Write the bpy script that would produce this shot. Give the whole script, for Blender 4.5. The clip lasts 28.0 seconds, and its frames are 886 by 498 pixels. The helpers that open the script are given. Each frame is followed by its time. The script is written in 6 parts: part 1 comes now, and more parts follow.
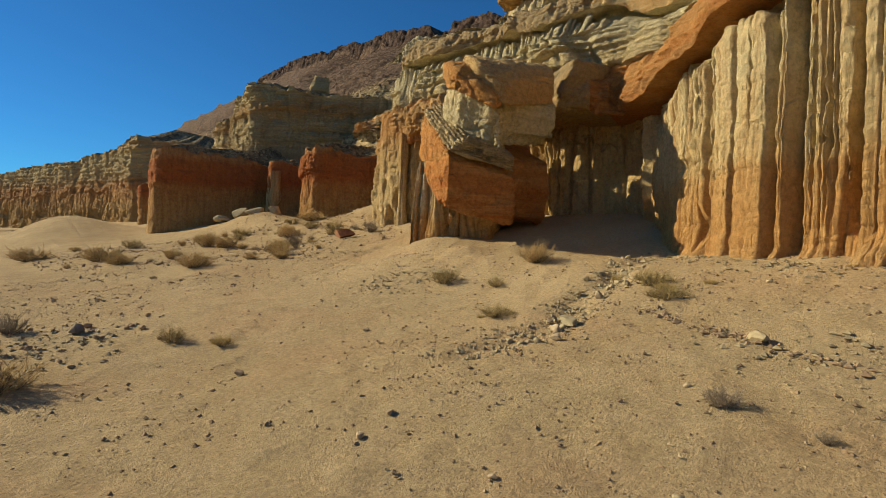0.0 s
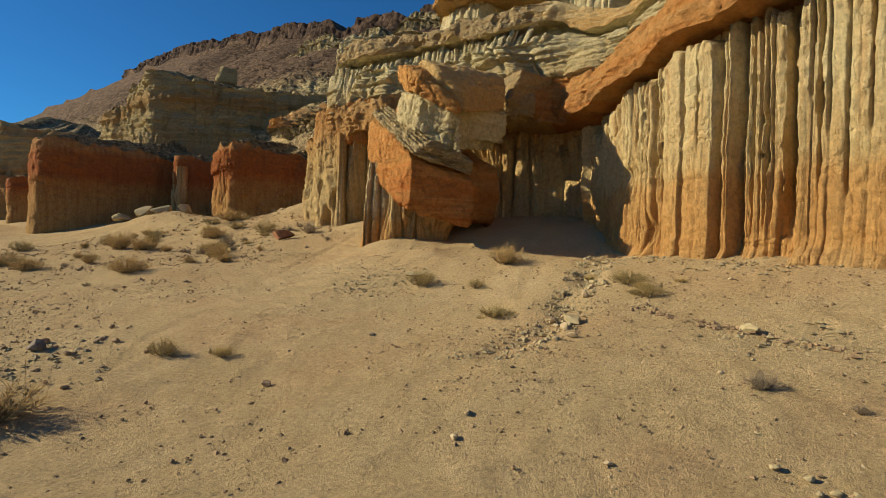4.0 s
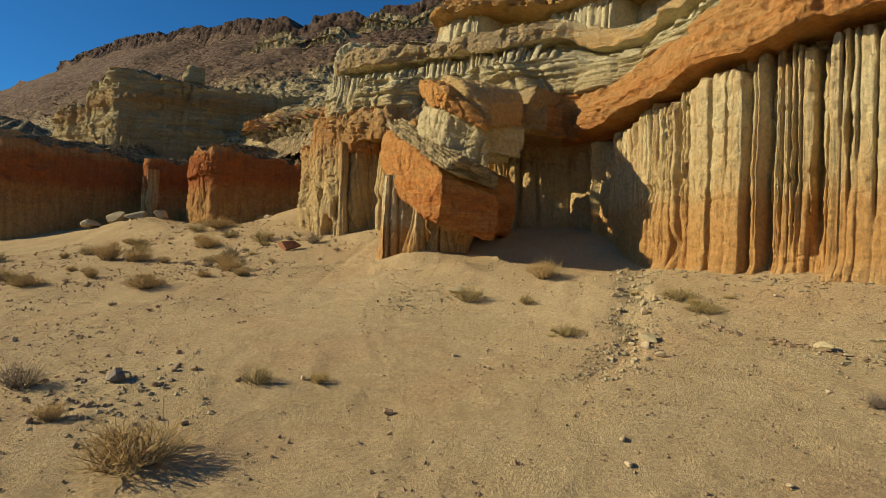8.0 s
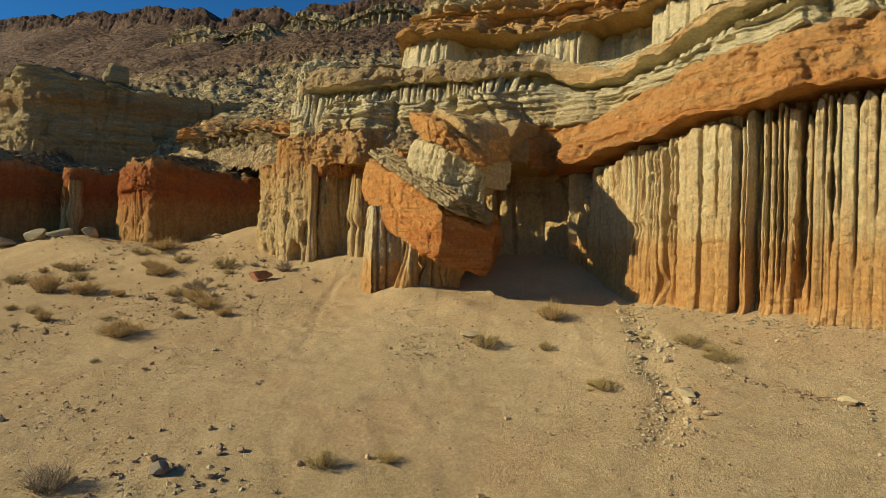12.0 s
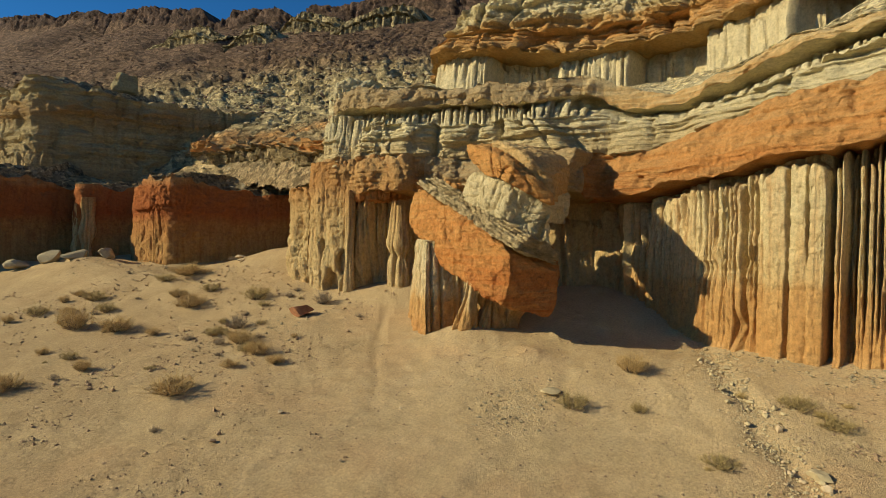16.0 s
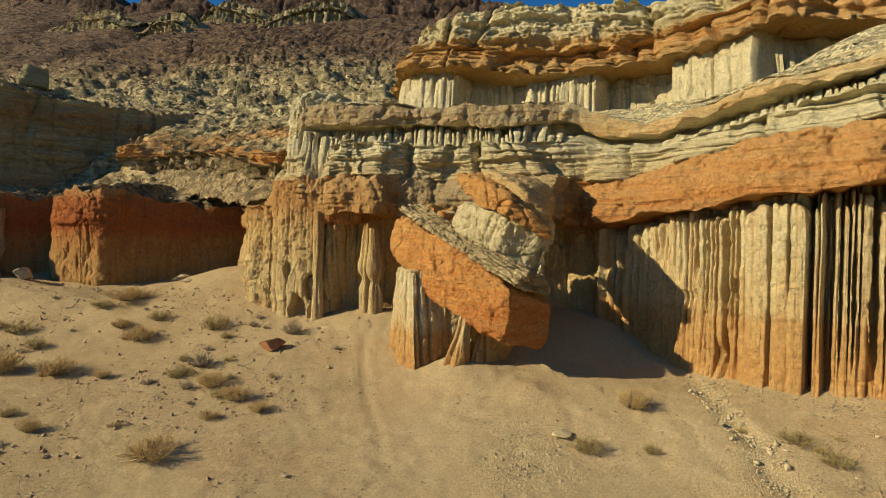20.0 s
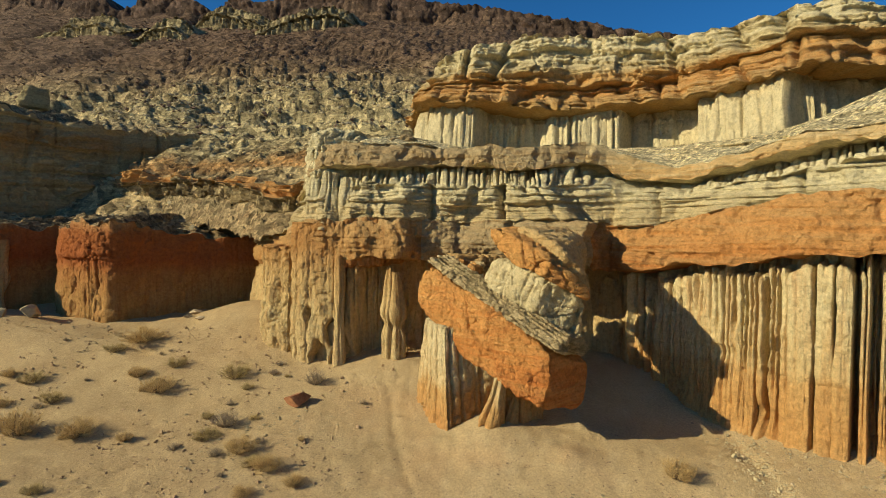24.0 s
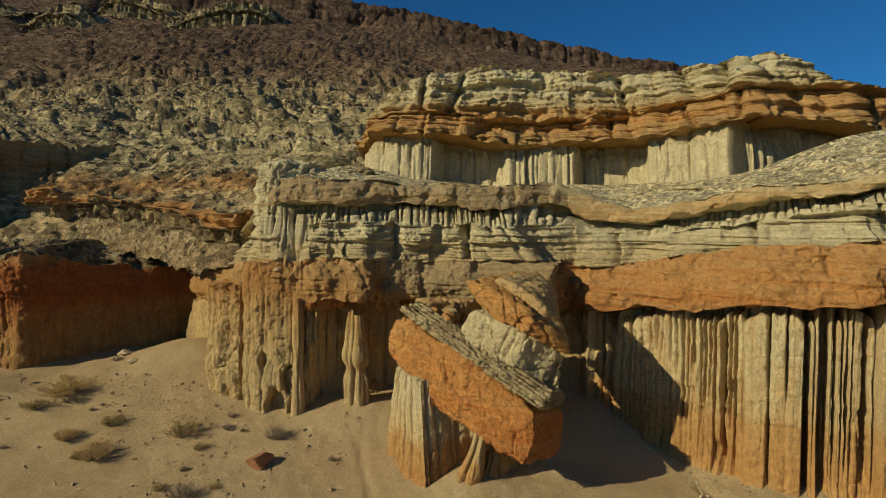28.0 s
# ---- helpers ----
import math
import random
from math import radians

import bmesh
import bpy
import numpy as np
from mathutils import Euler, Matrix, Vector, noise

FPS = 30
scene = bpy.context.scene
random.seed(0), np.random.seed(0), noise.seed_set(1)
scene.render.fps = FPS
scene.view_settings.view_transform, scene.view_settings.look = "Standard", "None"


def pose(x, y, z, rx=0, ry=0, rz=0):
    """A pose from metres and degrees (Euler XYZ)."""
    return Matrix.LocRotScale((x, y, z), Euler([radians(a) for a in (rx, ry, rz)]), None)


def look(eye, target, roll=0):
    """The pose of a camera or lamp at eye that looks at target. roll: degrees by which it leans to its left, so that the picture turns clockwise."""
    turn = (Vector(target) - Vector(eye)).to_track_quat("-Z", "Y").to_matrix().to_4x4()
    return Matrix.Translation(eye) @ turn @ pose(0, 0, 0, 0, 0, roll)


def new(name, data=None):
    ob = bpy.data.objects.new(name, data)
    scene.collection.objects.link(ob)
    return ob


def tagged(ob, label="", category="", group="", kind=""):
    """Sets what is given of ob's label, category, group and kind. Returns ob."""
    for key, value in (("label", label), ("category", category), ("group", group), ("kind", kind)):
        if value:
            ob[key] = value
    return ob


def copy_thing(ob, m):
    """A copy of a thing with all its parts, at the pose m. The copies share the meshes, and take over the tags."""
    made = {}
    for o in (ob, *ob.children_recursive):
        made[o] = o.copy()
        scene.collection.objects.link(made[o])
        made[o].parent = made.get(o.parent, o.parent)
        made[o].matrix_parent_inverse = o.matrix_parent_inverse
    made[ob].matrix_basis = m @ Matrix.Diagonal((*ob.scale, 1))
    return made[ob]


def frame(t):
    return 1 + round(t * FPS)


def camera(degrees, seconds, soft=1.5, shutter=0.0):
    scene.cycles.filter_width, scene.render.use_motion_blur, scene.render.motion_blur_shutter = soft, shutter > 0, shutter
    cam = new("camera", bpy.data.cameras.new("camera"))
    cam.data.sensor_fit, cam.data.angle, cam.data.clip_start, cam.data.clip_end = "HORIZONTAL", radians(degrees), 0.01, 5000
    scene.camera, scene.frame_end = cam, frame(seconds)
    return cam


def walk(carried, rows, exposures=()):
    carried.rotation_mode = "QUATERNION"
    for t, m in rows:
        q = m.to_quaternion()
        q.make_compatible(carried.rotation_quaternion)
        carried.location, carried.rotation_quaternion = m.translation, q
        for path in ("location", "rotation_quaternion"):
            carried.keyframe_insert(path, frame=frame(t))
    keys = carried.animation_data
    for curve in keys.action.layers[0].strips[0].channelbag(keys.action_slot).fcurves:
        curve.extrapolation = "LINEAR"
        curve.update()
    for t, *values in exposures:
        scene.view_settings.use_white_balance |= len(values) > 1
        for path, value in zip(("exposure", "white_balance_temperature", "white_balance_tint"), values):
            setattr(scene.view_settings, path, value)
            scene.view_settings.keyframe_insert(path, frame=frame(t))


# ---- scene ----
cam = camera(79.9, 28.0, soft=0.7)
METRES, EYE, TILT, LEAN, TURN = 24.0, 2.4, 0.0, 0.0, -43.3
ROWS = [
    (0.0, 0.0, 0.0, 0.0, 0.03, -1.26, -1.48),
    (0.5, -0.0129, -0.0032, -0.0023, -1.64, -1.27, -1.47),
    (1.0, -0.0263, -0.0052, -0.003, -3.72, -1.25, -1.43),
    (1.5, -0.0394, -0.0063, -0.0034, -5.7, -1.23, -1.43),
    (2.0, -0.053, -0.0066, -0.0036, -7.56, -1.2, -1.4),
    (2.5, -0.0674, -0.0067, -0.0039, -8.77, -1.18, -1.35),
    (3.0, -0.083, -0.0065, -0.0033, -9.47, -1.16, -1.35),
    (3.5, -0.0989, -0.0058, 0.0001, -10.17, -1.14, -1.36),
    (5.5, -0.1657, -0.0001, 0.0065, -13.55, -1.05, -1.31),
    (6.0, -0.1836, 0.0015, 0.0078, -14.17, -1.04, -1.27),
    (6.5, -0.2014, 0.0042, 0.009, -14.75, -1.04, -1.26),
    (7.0, -0.2191, 0.0074, 0.0117, -15.39, -1.02, -1.27),
    (7.5, -0.2378, 0.0109, 0.0182, -15.91, -1.02, -1.25),
    (8.0, -0.2568, 0.0149, 0.0253, -16.33, -1.01, -1.23),
    (8.5, -0.275, 0.0201, 0.032, -16.97, -0.99, -1.26),
    (9.0, -0.2931, 0.0256, 0.0385, -18.09, -0.95, -1.24),
    (9.5, -0.3101, 0.0321, 0.046, -19.29, -0.93, -1.24),
    (10.0, -0.3264, 0.0386, 0.054, -21.2, -0.91, -1.23),
    (10.5, -0.3427, 0.0458, 0.0619, -22.54, -0.9, -1.19),
    (11.0, -0.3583, 0.0541, 0.0722, -23.71, -0.92, -1.19),
    (11.5, -0.3749, 0.0635, 0.0819, -24.46, -0.88, -1.15),
    (12.0, -0.3903, 0.0736, 0.0914, -25.04, -0.87, -1.13),
    (12.5, -0.4023, 0.0851, 0.0986, -25.33, -0.89, -1.09),
    (14.5, -0.4399, 0.137, 0.1418, -25.64, -0.98, -1.03),
    (15.0, -0.4533, 0.1504, 0.149, -25.71, -0.99, -1.01),
    (15.5, -0.467, 0.1649, 0.1553, -25.79, -1.02, -1.01),
    (16.0, -0.4804, 0.1792, 0.165, -25.78, -1.04, -1.04),
    (16.5, -0.4952, 0.1927, 0.176, -25.76, -1.06, -1.01),
    (17.0, -0.5103, 0.205, 0.1842, -26.08, -1.08, -1.03),
    (17.5, -0.5237, 0.2173, 0.1896, -27.16, -1.08, -1.03),
    (18.0, -0.5365, 0.229, 0.1975, -28.71, -1.12, -1.05),
    (18.5, -0.5477, 0.241, 0.2041, -29.97, -1.15, -1.08),
    (19.0, -0.5559, 0.2518, 0.2078, -31.59, -1.16, -1.06),
    (19.5, -0.5629, 0.2615, 0.215, -33.18, -1.21, -1.0),
    (20.0, -0.5711, 0.271, 0.2267, -34.04, -1.24, -0.99),
    (20.5, -0.5784, 0.2799, 0.2405, -34.39, -1.29, -0.93),
    (21.0, -0.5844, 0.2874, 0.253, -34.57, -1.3, -0.9),
    (21.5, -0.5892, 0.294, 0.2641, -34.69, -1.31, -0.9),
    (23.5, -0.6077, 0.3254, 0.3183, -34.81, -1.47, -0.77),
    (24.0, -0.6146, 0.3355, 0.3319, -34.74, -1.47, -0.74),
    (24.5, -0.622, 0.3446, 0.3457, -34.66, -1.48, -0.7),
    (25.0, -0.6286, 0.3538, 0.3584, -34.59, -1.52, -0.7),
    (25.5, -0.6353, 0.3631, 0.3701, -35.01, -1.52, -0.72),
    (26.0, -0.6422, 0.3741, 0.3812, -35.95, -1.54, -0.7),
    (26.5, -0.6502, 0.3855, 0.3927, -37.21, -1.56, -0.65),
    (27.0, -0.6582, 0.3965, 0.404, -39.61, -1.59, -0.62),
    (27.5, -0.6676, 0.4098, 0.4156, -41.65, -1.61, -0.59),
    (28.0, -0.676, 0.4202, 0.4271, -43.35, -1.69, -0.61),
]
walk(cam, [(t, pose(0, 0, EYE, TILT, LEAN, TURN) @ pose(METRES * x, METRES * y, METRES * z, 90 + pitch, roll, yaw)) for t, x, y, z, yaw, pitch, roll in ROWS],
     exposures=[(0, -0.03, 6500, 13), (8, -0.05, 6500, 12), (17, 0.0, 6480, 10), (26.5, 0.08, 6400, 9), (27.3, 0.03, 6380, 9), (28, -0.55, 6350, 8)])

# ---- world, sun, exposure ----
SUN_AZ, SUN_EL = 122.0, 27.0            # degrees: azimuth of the sun counted from +x towards +y
sun_dir = Vector((math.cos(radians(SUN_EL)) * math.cos(radians(SUN_AZ)), math.cos(radians(SUN_EL)) * math.sin(radians(SUN_AZ)), math.sin(radians(SUN_EL))))
world = bpy.data.worlds.new("sky")
scene.world = world
world.use_nodes = True
wn = world.node_tree.nodes
sky = wn.new("ShaderNodeTexSky")
sky.sky_type, sky.sun_disc = "NISHITA", False
sky.sun_elevation, sky.sun_rotation = radians(SUN_EL), radians(90 - SUN_AZ)
sky.altitude, sky.air_density, sky.dust_density, sky.ozone_density = 1200, 1.0, 0.0, 6.0
tint = wn.new("ShaderNodeMix")
tint.data_type, tint.blend_type = "RGBA", "MULTIPLY"
tint.inputs[0].default_value, tint.inputs[7].default_value = 1.0, (0.3, 0.86, 1.1, 1)
world.node_tree.links.new(sky.outputs[0], tint.inputs[6])
world.node_tree.links.new(tint.outputs[2], wn["Background"].inputs[0])
wn["Background"].inputs[1].default_value = 0.085
sun = new("sun", bpy.data.lights.new("sun", "SUN"))
sun.data.energy, sun.data.angle, sun.data.color = 6.0, radians(0.55), (1.0, 0.875, 0.585)
sun.matrix_world = look(sun_dir * 200, (0, 0, 0))


# ---- number helpers ----
def hash01(ix, iy, iz, seed):
    h = (ix.astype(np.int64) * 374761393 + iy.astype(np.int64) * 668265263 + iz.astype(np.int64) * 2147483647 + seed * 974634777) & 0xFFFFFFFF
    h = ((h ^ (h >> 13)) * 1274126177) & 0xFFFFFFFF
    h = ((h ^ (h >> 15)) * 2246822519) & 0xFFFFFFFF
    return ((h ^ (h >> 16)) & 0xFFFFFF) / float(0xFFFFFF)


def vnoise(x, y, z, seed=0):
    """Smooth value noise, -1 to 1."""
    x, y, z = np.broadcast_arrays(np.asarray(x, float), np.asarray(y, float), np.asarray(z, float))
    ix, iy, iz = np.floor(x), np.floor(y), np.floor(z)
    fx, fy, fz = x - ix, y - iy, z - iz
    fx, fy, fz = (f * f * (3 - 2 * f) for f in (fx, fy, fz))
    out = 0
    for a in (0, 1):
        for b in (0, 1):
            for c in (0, 1):
                w = (fx if a else 1 - fx) * (fy if b else 1 - fy) * (fz if c else 1 - fz)
                out = out + w * hash01(ix + a, iy + b, iz + c, seed)
    return out * 2 - 1


def fbm(x, y, z, seed=0, octaves=4, gain=0.5):
    out, amp = 0, 1.0
    for o in range(octaves):
        out = out + amp * vnoise(x * 2 ** o, y * 2 ** o, z * 2 ** o, seed + 17 * o)
        amp *= gain
    return out


def cells(u, width, seed):
    """Irregular cells along u: the cell's number, the place in it (0 to 1) and its width."""
    def edge(k):
        return (k + 0.75 * (hash01(k, k * 0, k * 0, seed) - 0.5)) * width
    k = np.floor(u / width)
    k = np.where(u < edge(k), k - 1, k)
    k = np.where(u >= edge(k + 1), k + 1, k)
    a, b = edge(k), edge(k + 1)
    return k, (u - a) / (b - a), b - a


def rnd(k, seed):
    return hash01(np.asarray(k), np.asarray(k) * 0, np.asarray(k) * 0, seed)


def smooth(a, b, x):
    t = np.clip((x - a) / (b - a), 0, 1)
    return t * t * (3 - 2 * t)


def gully_y(x):
    """The line of the stony gully that comes down from the alcove."""
    return np.interp(x, [3, 5, 6.7, 8.75, 10.5, 12.5, 14, 15, 17, 19.3], [9.3, 8.4, 7.7, 7.15, 7.1, 7.75, 7.75, 8.15, 8.3, 8.5])


def ground_z(x, y):
    """Height of the desert floor."""
    x, y = np.asarray(x, float), np.asarray(y, float)
    xs = [-400, -60, -6, 2, 4.5, 7, 9, 11, 13, 16, 19, 22, 26, 40, 400]
    zs = [-9, -3.0, -1.0, -0.75, -0.42, 0.0, 0.2, 0.5, 1.0, 1.75, 2.35, 3.2, 3.9, 5.0, 9.0]
    z = sum(np.interp(x + d, xs, zs) for d in (-1.2, -0.4, 0.4, 1.2)) / 4
    z = z - 0.75 * np.exp(-((x - 20.5) / 3.2) ** 2 - ((y - 9.5) / 4.0) ** 2)
    z = z + 0.35 * np.exp(-((x - 22.5) / 2.5) ** 2 - ((y - 24.5) / 3.0) ** 2)
    z = z + 0.6 * smooth(16, 31, y) * (1 - smooth(9, 16, x)) + 3.0 * np.exp(-((x - 11) / 6.0) ** 2 - ((y - 80) / 9.0) ** 2) + 0.25 * (1 - smooth(0, 6, y)) * smooth(3, 8, x)
    gully = np.abs(y - gully_y(x)) + 0.16 * vnoise(x * 1.9, y * 1.9, 0 * x, 10)
    z = z - 0.24 * (0.6 + 0.4 * vnoise(x * 0.9, y * 0.9, 0 * x, 9)) * np.exp(-(gully / 0.36) ** 2) * smooth(4.5, 9.5, x) * (1 - smooth(18.5, 20, x))
    rill = np.abs(y - np.interp(x, [9, 10.2, 12.2, 15.0, 17.5, 19.6, 22], [18.9, 19.4, 20.4, 21.9, 23.0, 23.8, 23.7])) + 0.12 * vnoise(x * 1.6, y * 1.6, 0 * x, 12)
    z = z - 0.055 * np.exp(-(rill / 0.22) ** 2) * smooth(9, 11, x) * (1 - smooth(21, 22, x))
    z = z + 1.1 * np.exp(-((x - 23.0) / 2.6) ** 2 - ((y - 52) / 5.0) ** 2) + 1.4 * np.exp(-((x - 28.5) / 3.4) ** 2 - ((y - 36.8) / 4.0) ** 2) - 0.35 * np.exp(-(np.abs(vnoise(x * 0.25, y * 0.9, 0 * x, 8)) / 0.12) ** 2) * smooth(34, 40, y) * smooth(17, 20, x)
    z = z + 0.5 * np.exp(-((x - 17.0) / 1.5) ** 2 - ((y - 18.3) / 1.7) ** 2) + 0.3 * np.exp(-((x - 15.6) / 0.7) ** 2 - ((y - 15.3) / 0.9) ** 2)
    near = np.exp(-(np.abs(x - 8) / 60) ** 2 - (np.abs(y - 15) / 60) ** 2)
    return z + near * (0.16 * vnoise(x * 0.18, y * 0.18, 0 * x, 5) + 0.03 * vnoise(x * 0.8, y * 0.8, 0 * x, 6)) + (1 - near) * 0.8 * vnoise(x * 0.03, y * 0.03, 0 * x, 7)


# ---- materials ----
def nodes_of(name):
    m = bpy.data.materials.new(name)
    m.use_nodes = True
    return m, m.node_tree.nodes, m.node_tree.links


def ramp(n, l, source, stops, kind="LINEAR"):
    r = n.new("ShaderNodeValToRGB")
    r.color_ramp.interpolation = kind
    while len(r.color_ramp.elements) < len(stops):
        r.color_ramp.elements.new(0.5)
    for e, (p, c) in zip(r.color_ramp.elements, stops):
        e.position, e.color = p, (*c, 1)
    l.new(source, r.inputs[0])
    return r.outputs[0]


def mix(n, l, fac, a, b, kind="MIX"):
    m = n.new("ShaderNodeMix")
    m.data_type, m.blend_type = "RGBA", kind
    for slot, v in ((0, fac), (6, a), (7, b)):
        if isinstance(v, (int, float)):
            m.inputs[slot].default_value = v
        elif isinstance(v, tuple):
            m.inputs[slot].default_value = (*v, 1)
        else:
            l.new(v, m.inputs[slot])
    return m.outputs[2]


def noise_node(n, l, vector, scale, detail=5.0, rough=0.6, stretch=None):
    if stretch:
        mp = n.new("ShaderNodeMapping")
        mp.inputs["Scale"].default_value = stretch
        l.new(vector, mp.inputs[0])
        vector = mp.outputs[0]
    t = n.new("ShaderNodeTexNoise")
    t.inputs["Scale"].default_value, t.inputs["Detail"].default_value, t.inputs["Roughness"].default_value = scale, detail, rough
    l.new(vector, t.inputs["Vector"])
    return t.outputs["Fac"]


def rock(name, stops, streak=None, stain=(0.2, 0.1, 0.05), stain_amount=0.5, along="flute", low=0.0, high=10.0, wobble=1.0, bump=0.8, speckle=0.0, crack=0.7, laminae=1.0):
    """Layered rock. stops: colours from low to high (world height); streaks run down the face or along the beds."""
    m, n, l = nodes_of(name)
    geo = n.new("ShaderNodeNewGeometry")
    uv = n.new("ShaderNodeUVMap")
    pos = geo.outputs["Position"]
    sep = n.new("ShaderNodeSeparateXYZ")
    l.new(pos, sep.inputs[0])
    warp = noise_node(n, l, pos, 0.35, 4)
    ma = n.new("ShaderNodeMath")
    ma.operation = "MULTIPLY_ADD"
    l.new(warp, ma.inputs[0])
    ma.inputs[1].default_value = 2 * wobble
    l.new(sep.outputs[2], ma.inputs[2])
    mr = n.new("ShaderNodeMapRange")
    l.new(ma.outputs[0], mr.inputs[0])
    mr.inputs[1].default_value, mr.inputs[2].default_value = low + wobble, high + wobble
    colour = ramp(n, l, mr.outputs[0], stops)
    if along == "flute":
        s = noise_node(n, l, uv.outputs[0], 1.0, 8, 0.7, (2.8, 0.22, 1))
    else:
        s = noise_node(n, l, pos, 1.0, 8, 0.7, (0.22, 0.22, 3.6))
    fac = ramp(n, l, s, [(0.42, (0, 0, 0)), (0.66, (1, 1, 1))])
    if streak:
        colour = mix(n, l, mix(n, l, 0.55, (0, 0, 0), fac), colour, streak)
    blot = noise_node(n, l, pos, 0.8, 9, 0.75)
    bf = ramp(n, l, blot, [(0.5, (0, 0, 0)), (0.72, (1, 1, 1))])
    colour = mix(n, l, mix(n, l, stain_amount, (0, 0, 0), bf), colour, stain)
    grain = noise_node(n, l, pos, 4.5, 10, 0.85)
    colour = mix(n, l, 0.75, colour, ramp(n, l, grain, [(0.3, (0.38, 0.37, 0.36)), (0.5, (1.05, 1.05, 1.05)), (0.7, (1.5, 1.5, 1.5))]), "MULTIPLY")
    if speckle:
        for size, lo, hi in ((speckle, 0.45, 1.5), (speckle * 2.7, 0.6, 1.35)):
            v = n.new("ShaderNodeTexVoronoi")
            v.inputs["Scale"].default_value = size
            l.new(pos, v.inputs["Vector"])
            colour = mix(n, l, 0.8, colour, ramp(n, l, v.outputs["Color"], [(0.2, (lo, lo, lo)), (0.8, (hi, hi, hi))]), "MULTIPLY")
    b = n["Principled BSDF"]
    l.new(colour, b.inputs["Base Color"])
    b.inputs["Roughness"].default_value = 0.95
    b.inputs["Specular IOR Level"].default_value = 0.15
    big = noise_node(n, l, pos, 3.0, 10, 0.78)
    bp = n.new("ShaderNodeBump")
    bp.inputs["Strength"].default_value, bp.inputs["Distance"].default_value = min(1.0, bump), 0.3
    hf = n.new("ShaderNodeMath")
    hf.operation = "MULTIPLY_ADD"
    l.new(noise_node(n, l, pos, 16.0, 6, 0.8), hf.inputs[0])
    hf.inputs[1].default_value = 0.5
    l.new(big, hf.inputs[2])
    l.new(hf.outputs[0], bp.inputs["Height"])
    bp2 = n.new("ShaderNodeBump")
    bp2.inputs["Strength"].default_value, bp2.inputs["Distance"].default_value = bump, 0.16
    l.new(s, bp2.inputs["Height"])
    l.new(bp.outputs[0], bp2.inputs["Normal"])
    # broken joints: a net of cracks, flat along the beds or upright on fluted rock
    mp = n.new("ShaderNodeMapping")
    mp.inputs["Scale"].default_value = (1.0, 1.0, 0.45) if along == "flute" else (0.7, 0.7, 2.4)
    add = n.new("ShaderNodeVectorMath")
    add.operation = "ADD"
    nz = n.new("ShaderNodeTexNoise")
    nz.inputs["Scale"].default_value, nz.inputs["Detail"].default_value = 1.6, 5
    l.new(pos, nz.inputs["Vector"])
    l.new(nz.outputs["Color"], add.inputs[0])
    l.new(pos, add.inputs[1])
    l.new(add.outputs[0], mp.inputs[0])
    normal = bp2.outputs[0]
    for size, width, depth in ((crack, 0.03, 0.06), (crack * 2.9, 0.05, 0.025)):
        vo = n.new("ShaderNodeTexVoronoi")
        vo.feature = "DISTANCE_TO_EDGE"
        vo.inputs["Scale"].default_value = size
        l.new(mp.outputs[0], vo.inputs["Vector"])
        b3 = n.new("ShaderNodeBump")
        b3.inputs["Strength"].default_value, b3.inputs["Distance"].default_value = 0.5, depth
        l.new(ramp(n, l, vo.outputs["Distance"], [(0.0, (0, 0, 0)), (width, (1, 1, 1))]), b3.inputs["Height"])
        l.new(normal, b3.inputs["Normal"])
        normal = b3.outputs[0]
    if along == "bed":
        b4 = n.new("ShaderNodeBump")
        b4.inputs["Strength"].default_value, b4.inputs["Distance"].default_value = 0.7, 0.06 * laminae
        l.new(ramp(n, l, noise_node(n, l, pos, 1.0, 6, 0.7, (0.5, 0.5, 8.0)), [(0.4, (0, 0, 0)), (0.5, (0.6, 0.6, 0.6)), (0.6, (1, 1, 1))]), b4.inputs["Height"])
        l.new(normal, b4.inputs["Normal"])
        normal = b4.outputs[0]
    l.new(normal, b.inputs["Normal"])
    return m


CREAM, SAND, OCHRE, ORANGE, RUST, RED = (0.74, 0.645, 0.385), (0.62, 0.48, 0.245), (0.46, 0.28, 0.095), (0.47, 0.215, 0.06), (0.33, 0.125, 0.036), (0.2, 0.064, 0.023)
GREY, GREEN, BROWN, TAN = (0.36, 0.32, 0.2), (0.36, 0.32, 0.175), (0.15, 0.098, 0.06), (0.45, 0.315, 0.155)
FLUTED = rock("fluted_sandstone", [(0.0, (0.62, 0.42, 0.19)), (0.12, (0.6, 0.335, 0.115)), (0.36, (0.61, 0.375, 0.145)), (0.43, (0.66, 0.5, 0.24)), (0.75, (0.72, 0.6, 0.33)), (1.0, (0.72, 0.58, 0.31))], streak=(0.5, 0.24, 0.075), stain=(0.58, 0.38, 0.15), stain_amount=0.45, low=1.5, high=10.0, wobble=0.9)
CLUSTER = rock("pillar_sandstone", [(0.0, SAND), (0.5, (0.6, 0.45, 0.21)), (0.8, (0.56, 0.38, 0.16)), (1.0, (0.48, 0.25, 0.085))], streak=(0.48, 0.26, 0.09), stain=(0.4, 0.18, 0.055), stain_amount=0.4, low=2.5, high=9.6, wobble=0.7)
TAN_BED = rock("tan_massive_bed", [(0.0, OCHRE), (0.3, TAN), (1.0, TAN)], streak=(0.43, 0.37, 0.22), stain=OCHRE, stain_amount=0.35, along="bed", low=8.5, high=13, wobble=0.6)
